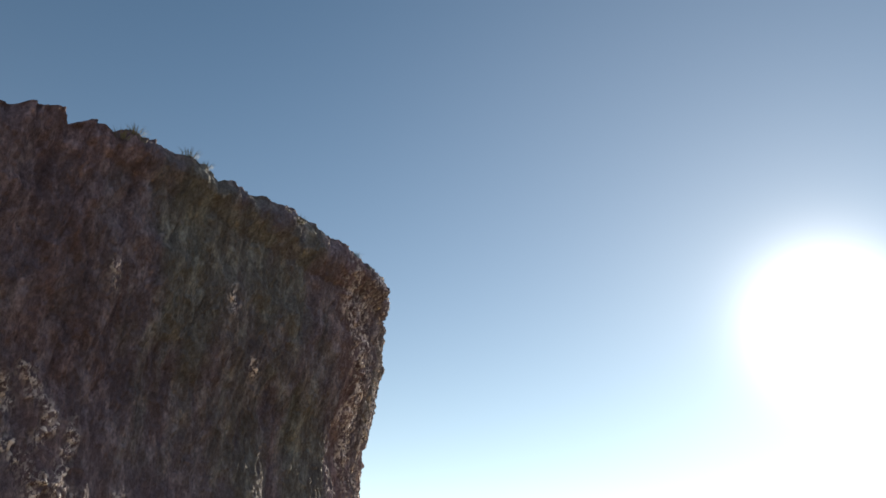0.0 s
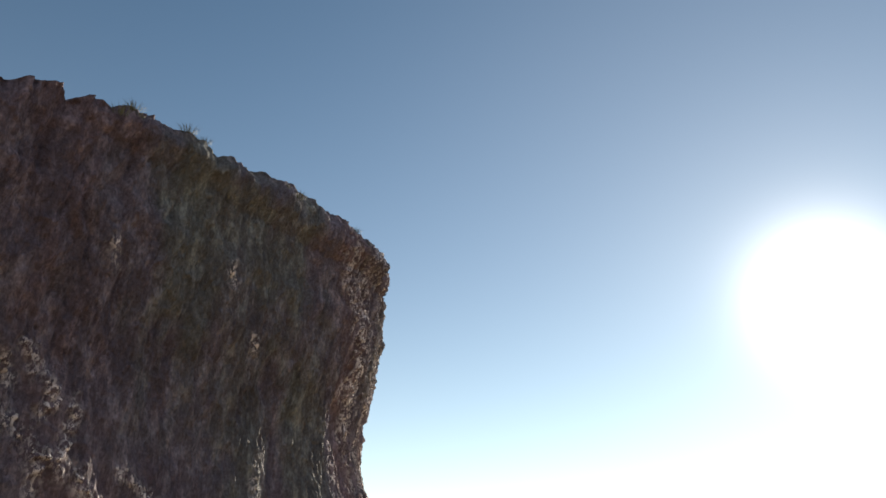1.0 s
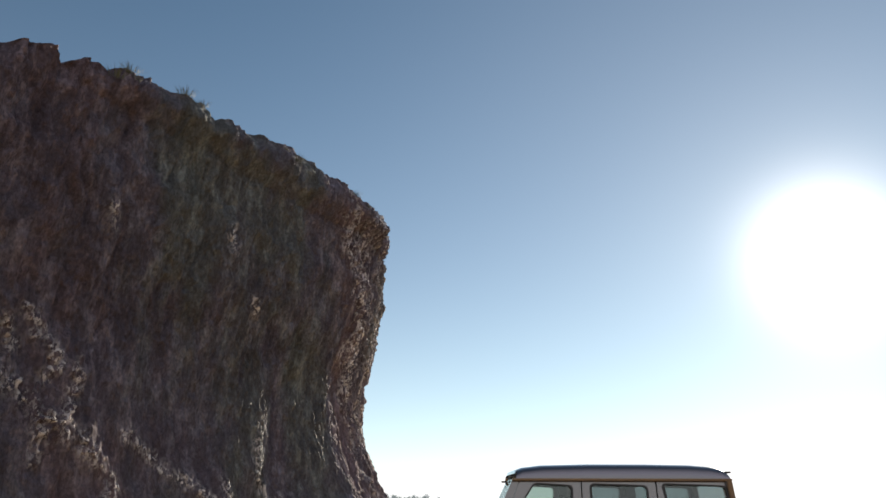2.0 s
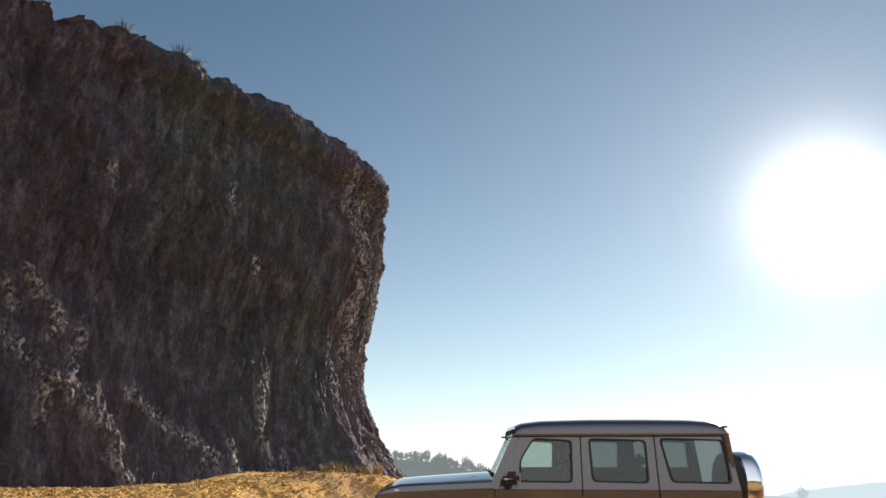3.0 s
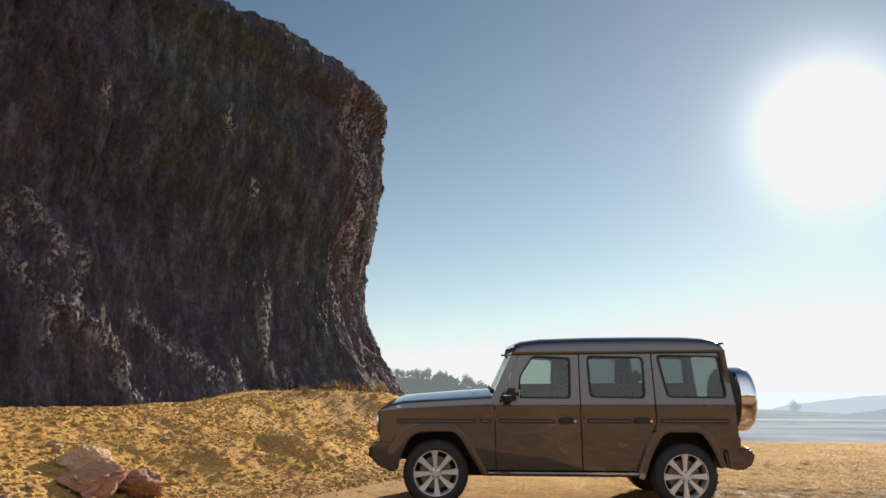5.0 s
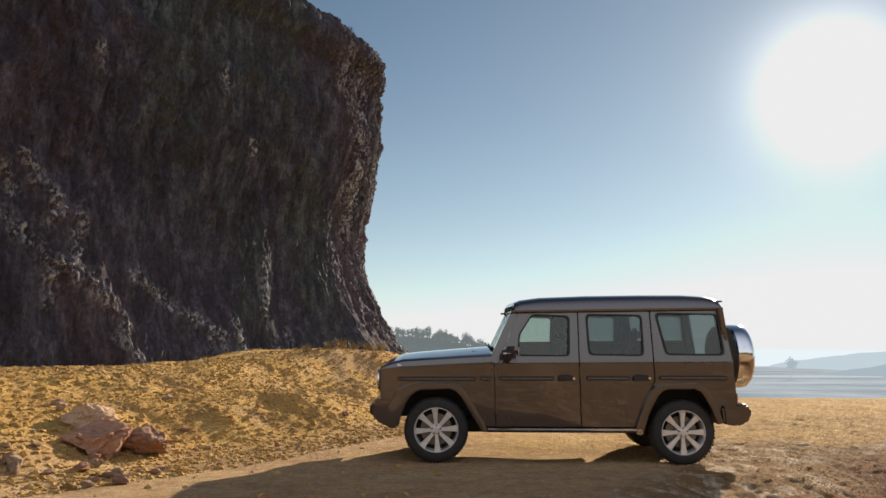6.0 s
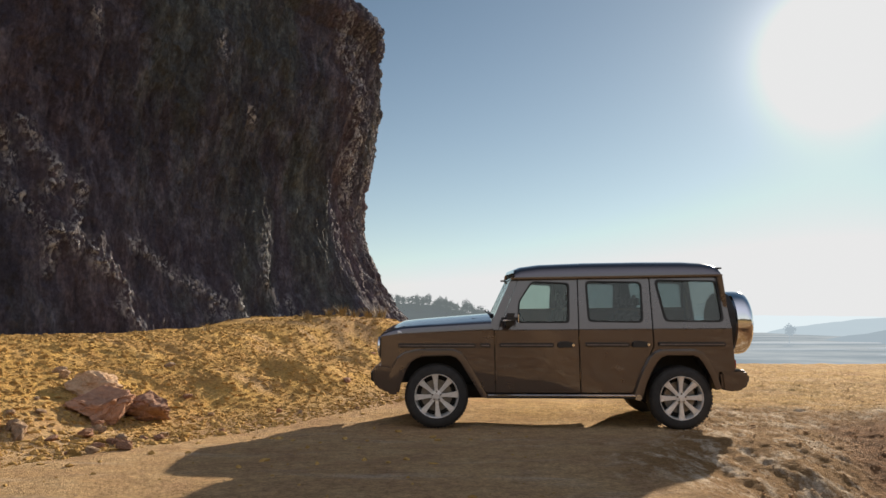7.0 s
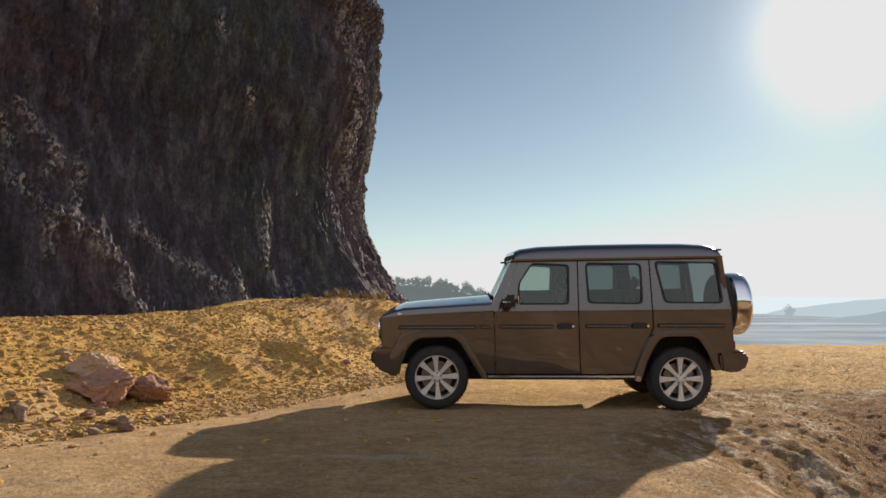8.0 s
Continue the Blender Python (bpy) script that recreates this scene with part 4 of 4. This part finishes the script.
    bm = prism(bmesh.new(), [(3.325, 0.655), (3.60, 0.665), (3.65, 0.635), (3.64, 0.53), (3.58, 0.46), (3.48, 0.43), (3.34, 0.455)], -0.045, 2 * MID + 0.045, 0.025)
    rb = part("rear_bumper", bm, PAINT, car)
    bm = bmesh.new()
    block(bm, 3.50, 0.0, 0.655, 3.62, 2 * MID, 0.676, 0.008)
    part("step_plate", bm, PLASTIC, rb)
    # spare wheel in its bright case on the back door
    bm = lathe(bmesh.new(), [(0.36, 0.0), (0.385, 0.02), (0.39, 0.06), (0.39, 0.13), (0.378, 0.18), (0.34, 0.215), (0.28, 0.228), (0.0, 0.232)], 0, 0, 0, 0, 64)
    bmesh.ops.transform(bm, matrix=Matrix.Translation((3.69, MID, 1.20)) @ Matrix.Rotation(radians(-90), 4, "Z"), verts=bm.verts)
    case = part("spare_wheel_case", bm, CHROME, car, "round polished spare wheel case on the back door", 40)
    bm = lathe(bmesh.new(), [(0.0, 0.0), (0.33, 0.0), (0.37, 0.03), (0.376, 0.12), (0.36, 0.18)], 0, 0, 0, 0, 48)
    bmesh.ops.transform(bm, matrix=Matrix.Translation((3.53, MID, 1.20)) @ Matrix.Rotation(radians(-90), 4, "Z"), verts=bm.verts)
    part("spare_tyre", bm, RUBBER, case)
    # seats, wheel and dashboard seen through the glass
    for x, ys in ((1.53, (0.45, 1.19)), (2.33, (0.40, 0.82, 1.24))):
        for y in ys:
            bm = bmesh.new()
            w = 0.25 if len(ys) == 2 else 0.19
            block(bm, x - 0.42, y - w, 0.98, x + 0.05, y + w, 1.12, 0.05, 3)
            block(bm, x, y - w, 1.0, x + 0.13, y + w, 1.42 if len(ys) == 2 else 1.36, 0.05, 3)
            for v in bm.verts:
                v.co.x += max(0, v.co.z - 1.1) * 0.28
            seat = part("seat", bm, LEATHER, car, "dark leather seat")
            bm = bmesh.new()
            zt = 1.46 if len(ys) == 2 else 1.40
            block(bm, x + 0.10, y - 0.12, zt, x + 0.19, y + 0.12, zt + 0.16, 0.04, 3)
            part("headrest", bm, LEATHER, seat)
    bm = bmesh.new()
    block(bm, 0.74, 0.12, 1.0, 0.98, 2 * MID - 0.12, 1.27, 0.04, 3)
    part("dashboard", bm, PLASTIC, car)
    bm = bmesh.new()
    block(bm, 1.0, 2 * MID - 0.22, 0.95, 3.38, 2 * MID - 0.13, 1.39, 0.03, 3)
    part("door_trim", bm, TRIM, car, "brown leather inner door trim")
    bm = bmesh.new()
    n, m = 28, 8
    ring = [[bm.verts.new(((0.185 + 0.014 * math.cos(b)) * math.cos(a), (0.185 + 0.014 * math.cos(b)) * math.sin(a), 0.014 * math.sin(b))) for b in (2 * math.pi * j / m for j in range(m))] for a in (2 * math.pi * k / n for k in range(n))]
    for k in range(n):
        for j in range(m):
            bm.faces.new((ring[k][j], ring[(k + 1) % n][j], ring[(k + 1) % n][(j + 1) % m], ring[k][(j + 1) % m]))
    block(bm, -0.18, -0.03, -0.012, 0.18, 0.03, 0.012, 0.005)
    block(bm, -0.03, -0.03, -0.18, 0.03, 0.03, 0.0, 0.01)
    bmesh.ops.recalc_face_normals(bm, faces=bm.faces)
    bmesh.ops.transform(bm, matrix=Matrix.Translation((1.08, 0.45, 1.30)) @ Matrix.Rotation(radians(64), 4, "Y"), verts=bm.verts)
    part("steering_wheel", bm, LEATHER, car)
    for ob in car.children_recursive:
        settle(ob.data)
    # wheels
    for cx in (0.0, 2.89):
        for side in (0, 1):
            build_wheel(car, cx, side)
    return car


def build_wheel(car, cx, side):
    cz = 0.385 if cx < 1 else 0.36
    tyre = lathe(bmesh.new(), [(0.256, 0.02), (0.262, 0.004), (0.29, 0.0), (0.335, 0.006), (0.358, 0.022), (0.370, 0.045), (0.374, 0.075), (0.374, 0.20), (0.366, 0.235), (0.33, 0.25), (0.25, 0.245)], cx, cz, 0.0, side, 56)
    w = part("wheel", tyre, RUBBER, car, "black tyre on a polished eight-spoke rim")
    # tread blocks round the shoulder
    bm = bmesh.new()
    for k in range(56):
        a = 2 * math.pi * (k + 0.5) / 56
        b = bmesh.ops.create_cube(bm, size=1, matrix=Matrix.Translation((cx + 0.3725 * math.cos(a), (0.075 if k % 2 else 0.055) if side == 0 else 2 * MID - (0.075 if k % 2 else 0.055), cz + 0.3725 * math.sin(a))) @ Matrix.Rotation(-a, 4, "Y") @ Matrix.Diagonal((0.008, 0.07, 0.028, 1)))
    part("tread", bm, RUBBER, w)
    rim = part("rim", lathe(bmesh.new(), [(0.260, 0.012), (0.258, 0.002), (0.252, 0.002), (0.248, 0.014), (0.243, 0.05), (0.235, 0.20)], cx, cz, 0.0, side, 56), ALLOY, w, "polished alloy rim")
    part("brake_disc", lathe(bmesh.new(), [(0.0, 0.10), (0.10, 0.10), (0.10, 0.11), (0.185, 0.11), (0.185, 0.135), (0.0, 0.135)], cx, cz, 0.0, side, 40), DISC, w)
    part("wheel_back", lathe(bmesh.new(), [(0.0, 0.155), (0.238, 0.155), (0.238, 0.165)], cx, cz, 0.0, side, 40), DARK, w)
    turn = 4 if cx < 1 else 1
    for k in range(8):
        a = radians(90 + turn + 45 * k)
        bm = bmesh.new()
        o = [(0.05, -0.022), (0.10, -0.020), (0.20, -0.030), (0.246, -0.040), (0.246, 0.040), (0.20, 0.030), (0.10, 0.020), (0.05, 0.022)]
        vs = [bm.verts.new((r, 0.018 + (0.012 if r < 0.12 else 0), t)) for r, t in o]
        f = bm.faces.new(vs)
        ret = bmesh.ops.extrude_face_region(bm, geom=[f])
        for v in ret["geom"]:
            if isinstance(v, bmesh.types.BMVert):
                v.co.y += 0.045
        bmesh.ops.recalc_face_normals(bm, faces=bm.faces)
        bmesh.ops.bevel(bm, geom=list(bm.edges), offset=0.005, segments=2, affect="EDGES", clamp_overlap=True)
        for v in bm.verts:
            v.co = place(cx + v.co.x * math.cos(a) - v.co.z * math.sin(a), v.co.y, cz + v.co.x * math.sin(a) + v.co.z * math.cos(a), side)
        bmesh.ops.recalc_face_normals(bm, faces=bm.faces)
        part("spoke", bm, ALLOY, rim)
    hub = part("hub_cap", lathe(bmesh.new(), [(0.0, 0.010), (0.028, 0.011), (0.036, 0.02), (0.058, 0.024), (0.064, 0.035), (0.064, 0.08)], cx, cz, 0.0, side, 32), ALLOY, rim)
    for k in range(5):
        a = radians(90 + 72 * k)
        part("wheel_bolt", lathe(bmesh.new(), [(0.0, 0.016), (0.010, 0.016), (0.012, 0.03)], cx + 0.050 * math.cos(a), cz + 0.050 * math.sin(a), 0.0, side, 8), DISC, rim)


car = build_car()

# ---------------------------------------------------------------- rocks and loose stones
def rock_mesh(name, seed, material, sub=3, rough=0.28, flat=0.75, facets=9):
    """A broken rock: a ball cut by random planes, then roughened."""
    rs = np.random.RandomState(seed)
    bm = bmesh.new()
    bmesh.ops.create_icosphere(bm, subdivisions=sub, radius=1)
    cuts = [(Vector(rs.normal(size=3)).normalized(), rs.uniform(0.55, 0.85)) for _ in range(facets)]
    co = np.array([v.co[:] for v in bm.verts])
    dent = fbm(co[:, 0] * 1.7 + seed, co[:, 1] * 1.7, co[:, 2] * 1.7, 6 if sub > 4 else 4, 0.6)
    for v, d in zip(bm.verts, dent):
        for n, k in cuts:
            over = v.co.dot(n) - k
            if over > 0:
                v.co -= n * over * 0.92
        v.co *= 1 + rough * 0.5 * d
        v.co.z *= flat
    me = bpy.data.meshes.new(name)
    bm.normal_update()
    bm.to_mesh(me)
    bm.free()
    me.materials.append(material)
    for p in me.polygons:
        p.use_smooth = sub > 2
    if sub > 2:
        me.set_sharp_from_angle(angle=radians(32))
    return me


def set_rock(me, x, y, size, turn, label, sink=0.25, tip=0.0, group=""):
    ob = new(me.name, me)
    sx, sy, sz = size
    ob.matrix_world = pose(x, y, h_at(x, y) + sz * (0.75 - sink), tip, 0, turn) @ Matrix.Diagonal((sx, sy, sz, 1))
    return tagged(ob, label, "rock", group)


def build_rocks():
    red = [rock_mesh("boulder", 11 + k, RED_STONE, 5, 0.40) for k in range(3)]
    set_rock(red[0], -3.80, 9.12, (0.42, 0.34, 0.30), 20, "large reddish boulder half sunk in the rubble bank", 0.42)
    set_rock(red[1], -3.52, 9.72, (0.34, 0.30, 0.26), 100, "reddish broken boulder beside the larger one", 0.25)
    set_rock(rock_mesh("boulder", 31, PALE_STONE, 5, 0.40), -4.12, 9.6, (0.32, 0.26, 0.24), 60, "pale broken boulder lying on the rubble bank", 0.2)
    rs = np.random.RandomState(5)
    alike = [rock_mesh("stone", 50 + k, m, 3, 0.5, 0.85, 16) for k, m in enumerate((PALE_STONE, RED_STONE, OCHRE_STONE, RED_STONE, PALE_STONE))]
    spots = [(-3.3, 8.45, 0.13), (-2.95, 8.55, 0.10), (-2.75, 8.75, 0.11), (-3.6, 8.3, 0.12), (-3.05, 8.9, 0.09), (-4.0, 7.75, 0.17), (-3.75, 7.85, 0.12), (-4.25, 7.7, 0.2), (-3.35, 7.95, 0.10), (-4.6, 9.9, 0.14),
             (-4.9, 10.4, 0.16), (-4.3, 9.8, 0.11), (-5.2, 9.6, 0.13), (-2.5, 9.3, 0.07), (-1.9, 10.9, 0.07), (-1.2, 11.4, 0.06), (-2.2, 11.0, 0.09), (-0.9, 13.2, 0.08), (-1.5, 17.3, 0.13), (-1.3, 16.8, 0.10),
             (-3.0, 10.6, 0.10), (-3.5, 11.2, 0.12), (-2.0, 12.8, 0.10), (-1.6, 13.6, 0.12), (-4.1, 12.2, 0.11)]
    for k in range(34):
        spots.append((rs.uniform(-4.7, -3.0), rs.uniform(7.4, 8.9), rs.uniform(0.05, 0.14)))
    for k, (x, y, r) in enumerate(spots):
        set_rock(alike[k % 5], x, y, (r * rs.uniform(0.5, 0.9), r * rs.uniform(0.45, 0.75), r * rs.uniform(0.35, 0.6)), rs.uniform(0, 360),
                 ("pale", "reddish", "ochre", "reddish", "pale")[k % 5] + " loose stone lying on bare earth", 0.2, rs.uniform(-20, 20), "loose stones on the bank")


def scatter(name, label, spots, material, seed):
    """Many small stones too small to count, in one mesh."""
    rs = np.random.RandomState(seed)
    bm = bmesh.new()
    bmesh.ops.create_icosphere(bm, subdivisions=1, radius=1)
    base = np.array([v.co[:] for v in bm.verts])
    faces = np.array([[v.index for v in f.verts] for f in bm.faces])
    bm.free()
    n = len(spots)
    size = spots[:, 2]
    shapes = base[None] * (1 + 0.35 * rs.normal(size=(n, len(base), 1)).clip(-1, 1))
    shapes = shapes * np.stack([size * rs.uniform(0.7, 1.4, n), size * rs.uniform(0.7, 1.3, n), size * rs.uniform(0.4, 0.9, n)], -1)[:, None]
    a = rs.uniform(0, 6.28, n)[:, None]
    x, y = shapes[..., 0] * np.cos(a) - shapes[..., 1] * np.sin(a), shapes[..., 0] * np.sin(a) + shapes[..., 1] * np.cos(a)
    z0 = ground_height(spots[:, 0], spots[:, 1]) + size * 0.05
    v = np.stack([x + spots[:, :1], y + spots[:, 1:2], shapes[..., 2] + z0[:, None]], -1).reshape(-1, 3)
    f = (faces[None] + (np.arange(n) * len(base))[:, None, None]).reshape(-1, 3)
    me = bpy.data.meshes.new(name)
    me.from_pydata(v.tolist(), [], f.tolist())
    me.materials.append(material)
    return tagged(new(name, me), label, "stones", kind="stuff")


def build_gravel():
    rs = np.random.RandomState(21)

    def spots(n, x0, x1, y0, y1, lo, hi, keep):
        x, y = rs.uniform(x0, x1, n), y0 + (y1 - y0) * rs.uniform(0, 1, n) ** 1.3
        r = lo * (hi / lo) ** (rs.uniform(0, 1, n) ** 2.5)
        ok = rs.uniform(0, 1, n) < keep(x, y)
        return np.stack([x, y, r], -1)[ok]
    bank = lambda x, y: np.where(wall_distance(x, y) < 6.2, np.where(wall_distance(x, y) > 0.15, 1.0, 0.0), 0.015) * (np.abs(x / y) < 0.62)
    scatter("gravel_on_bank", "ochre rubble and gravel lying on the earth bank", spots(60000, -9, 1.0, 5.5, 22, 0.006, 0.045, bank), OCHRE_STONE, 3)
    scatter("rubble_on_bank", "pale and reddish rubble on the earth bank", spots(12000, -9, 0.0, 6.5, 17, 0.006, 0.045, bank), OCHRE_STONE, 4)
    right = lambda x, y: np.clip((x - 2.2) / 1.5, 0, 1) * (0.25 + 0.75 * (vnoise(x * 0.9, y * 0.9, x * 0) > 0)) * (x / y < 0.6)
    scatter("gravel_on_rise", "pale gravel and chips on the rocky rise", spots(15000, 1.8, 13, 4.6, 22, 0.004, 0.016, right), EARTH_STONE, 6)
    flat = lambda x, y: (0.12 + 0.4 * (vnoise(x * 0.7, y * 0.7, x * 0 + 3) > 0.1)) * (np.abs(x / y) < 0.6)
    scatter("grit_on_flat", "fine grit scattered over the trodden earth", spots(22000, -5, 3.5, 4.8, 16, 0.003, 0.010, flat), EARTH_STONE, 8)
    scatter("rubble_on_rise", "angular pale rubble on the rocky rise", spots(3200, 2.0, 6.5, 4.8, 10, 0.006, 0.026, right), EARTH_STONE, 12)


build_rocks()
build_gravel()


# ---------------------------------------------------------------- far trees
def tree_mesh(name, seed, height, spread, trunk=0.35, leaves=90):
    """A slim tree: tapered trunk, limbs, and a crown of many small leaf clumps. Two material slots."""
    rs = np.random.RandomState(seed)
    verts, faces, mats = [], [], []

    def tube(a, b, r0, r1):
        a, b = np.array(a), np.array(b)
        d = (b - a) / np.linalg.norm(b - a)
        u = np.cross(d, (0.3, 0.9, 0.1)); u /= np.linalg.norm(u)
        w = np.cross(d, u)
        k = len(verts)
        for p, r in ((a, r0), (b, r1)):
            for j in range(5):
                verts.append(tuple(p + r * (math.cos(j * 1.2566) * u + math.sin(j * 1.2566) * w)))
        for j in range(5):
            faces.append((k + j, k + (j + 1) % 5, k + 5 + (j + 1) % 5, k + 5 + j)); mats.append(0)
    top = np.array((rs.uniform(-0.1, 0.1) * height, 0, height * 0.85))
    tube((0, 0, -0.5), top, height * 0.022, height * 0.006)
    ends = [top]
    for k in range(9):
        t = rs.uniform(trunk, 0.95)
        a = rs.uniform(0, 6.28)
        p = top * t
        e = p + np.array((math.cos(a), math.sin(a), rs.uniform(0.3, 0.9))) * spread * rs.uniform(0.5, 1.0) * (1.25 - t)
        tube(p, e, height * 0.008, height * 0.003)
        ends.append(e)
    for k in range(leaves):
        c = ends[rs.randint(len(ends))] + rs.normal(size=3) * spread * 0.22
        for j in range(3):
            d = rs.normal(size=(3, 3)) * spread * 0.10
            i = len(verts)
            verts.extend(tuple(c + q) for q in d)
            faces.append((i, i + 1, i + 2)); mats.append(1)
    me = bpy.data.meshes.new(name)
    me.from_pydata(verts, [], faces)
    me.materials.append(TREE_BARK)
    me.materials.append(TREE_LEAF)
    me.polygons.foreach_set("material_index", mats)
    me.update()
    return me


# bark and leaves glow with the same painted haze as their hill
TREE_BARK = haze_glow_material("far_bark", (0.05, 0.04, 0.03), (0.08, 0.06, 0.05), (0.125, 0.14, 0.148), 0.62, 0.5)
TREE_LEAF = haze_glow_material("far_foliage", (0.035, 0.05, 0.02), (0.08, 0.085, 0.04), (0.125, 0.143, 0.148), 0.62, 0.8)


def surface_z(ob_name, x, y):
    ob = bpy.data.objects[ob_name]
    hit, p, _, _ = ob.ray_cast(Vector((x, y, 200)), Vector((0, 0, -1)))
    return p.z if hit else None


def build_trees():
    kinds = [tree_mesh("tree", 70 + k, (4.2, 3.6, 5.0, 3.2, 4.6, 2.8)[k], (1.2, 1.5, 1.3, 1.6, 1.0, 1.3)[k]) for k in range(6)]
    rs = np.random.RandomState(9)
    bpy.context.view_layer.update()
    for k in range(288):
        x = rs.uniform(-26, 27)
        y = rs.uniform(318, 352)
        z = surface_z("backdrop_left_hill", x, y)
        if z is None or z < -12:
            continue
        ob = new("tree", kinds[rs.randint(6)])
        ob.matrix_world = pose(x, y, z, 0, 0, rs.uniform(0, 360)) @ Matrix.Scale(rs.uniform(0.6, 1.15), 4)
        tagged(ob, "slim green tree with painted haze on the far wooded hill", "tree", "trees on the wooded hill")
    # the single tree in the valley
    ob = new("tree", tree_mesh("tree", 99, 7, 2.6, 0.55, 220))
    ob.matrix_world = pose(597.0, 1400.0, -39.5, 0, 0, 0) @ Matrix.Scale(4.6, 4)
    # bark and leaves both take the near hills' glowing haze
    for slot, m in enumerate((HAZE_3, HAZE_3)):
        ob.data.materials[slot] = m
    tagged(ob, "lone tree standing above the valley, haze painted on", "tree")


build_trees()


# ---------------------------------------------------------------- dry grass and low shrubs
def tuft_mesh(name, seed, height, blades, spread, material):
    """A tuft of thin bent blades."""
    rs = np.random.RandomState(seed)
    verts, faces = [], []
    for k in range(blades):
        a, r = rs.uniform(0, 6.28), spread * rs.uniform(0, 1) ** 0.7
        base = np.array((r * math.cos(a) * 0.5, r * math.sin(a) * 0.5, -0.02))
        lean = np.array((math.cos(a), math.sin(a), 0)) * rs.uniform(0.1, 0.8) * height
        side = np.array((-math.sin(a), math.cos(a), 0)) * height * 0.02
        h = height * rs.uniform(0.5, 1.0)
        i = len(verts)
        for t, w in ((0, 1), (0.5, 0.8)):
            p = base + lean * t * t + np.array((0, 0, h * t))
            verts.extend([tuple(p - side * w), tuple(p + side * w)])
        verts.append(tuple(base + lean + np.array((0, 0, h))))
        faces.extend([(i, i + 1, i + 3, i + 2), (i + 2, i + 3, i + 4)])
    me = bpy.data.meshes.new(name)
    me.from_pydata(verts, [], faces)
    me.materials.append(material)
    return me


def build_plants():
    straw = worn("dry_straw", (0.30, 0.22, 0.10), 0.8, 0, 3, 0.3)
    green = worn("dull_shrub_green", (0.045, 0.05, 0.025), 0.8, 0, 5, 0.35)
    rs = np.random.RandomState(15)
    tufts = [tuft_mesh("dry_grass_tuft", 200 + k, 0.45, 70, 0.35, straw) for k in range(3)]
    for x, y, k in ((-2.45, 19.6, 0.8), (-2.2, 20.1, 0.7), (-2.7, 19.2, 0.55), (-1.6, 20.6, 0.9), (-3.1, 18.6, 0.6), (-1.9, 20.9, 0.8), (-4.6, 15.9, 0.5)):
        ob = new("dry_grass_tuft", tufts[rs.randint(3)])
        ob.matrix_world = pose(x, y, h_at(x, y), 0, 0, rs.uniform(0, 360)) @ Matrix.Scale(k, 4)
        tagged(ob, "tuft of dry straw-coloured grass at the cliff's foot", "grass tuft", "dry grass tufts")
    shrubs = [tuft_mesh("shrub", 300 + k, 0.22, 90, 0.35, green) for k in range(3)]
    bpy.context.view_layer.update()
    for k in range(26):
        s = rs.uniform(22.0, 35.5)
        x, y, nx, ny = (float(v) for v in wall_plan(np.array(s)))
        off = rs.uniform(-0.25, 0.15)
        x, y = x + nx * off, y + ny * off
        hit, p, _, _ = cliff.ray_cast(Vector((x, y, 30)), Vector((0, 0, -1)))
        if not hit or p.z < 8:
            continue
        ob = new("shrub", shrubs[rs.randint(3)])
        ob.matrix_world = pose(x, y, p.z - 0.03, 0, 0, rs.uniform(0, 360)) @ Matrix.Scale(rs.uniform(0.5, 1.1), 4)
        tagged(ob, "small dark shrub on the ragged crest of the cliff", "shrub", "shrubs on the crest")


build_plants()
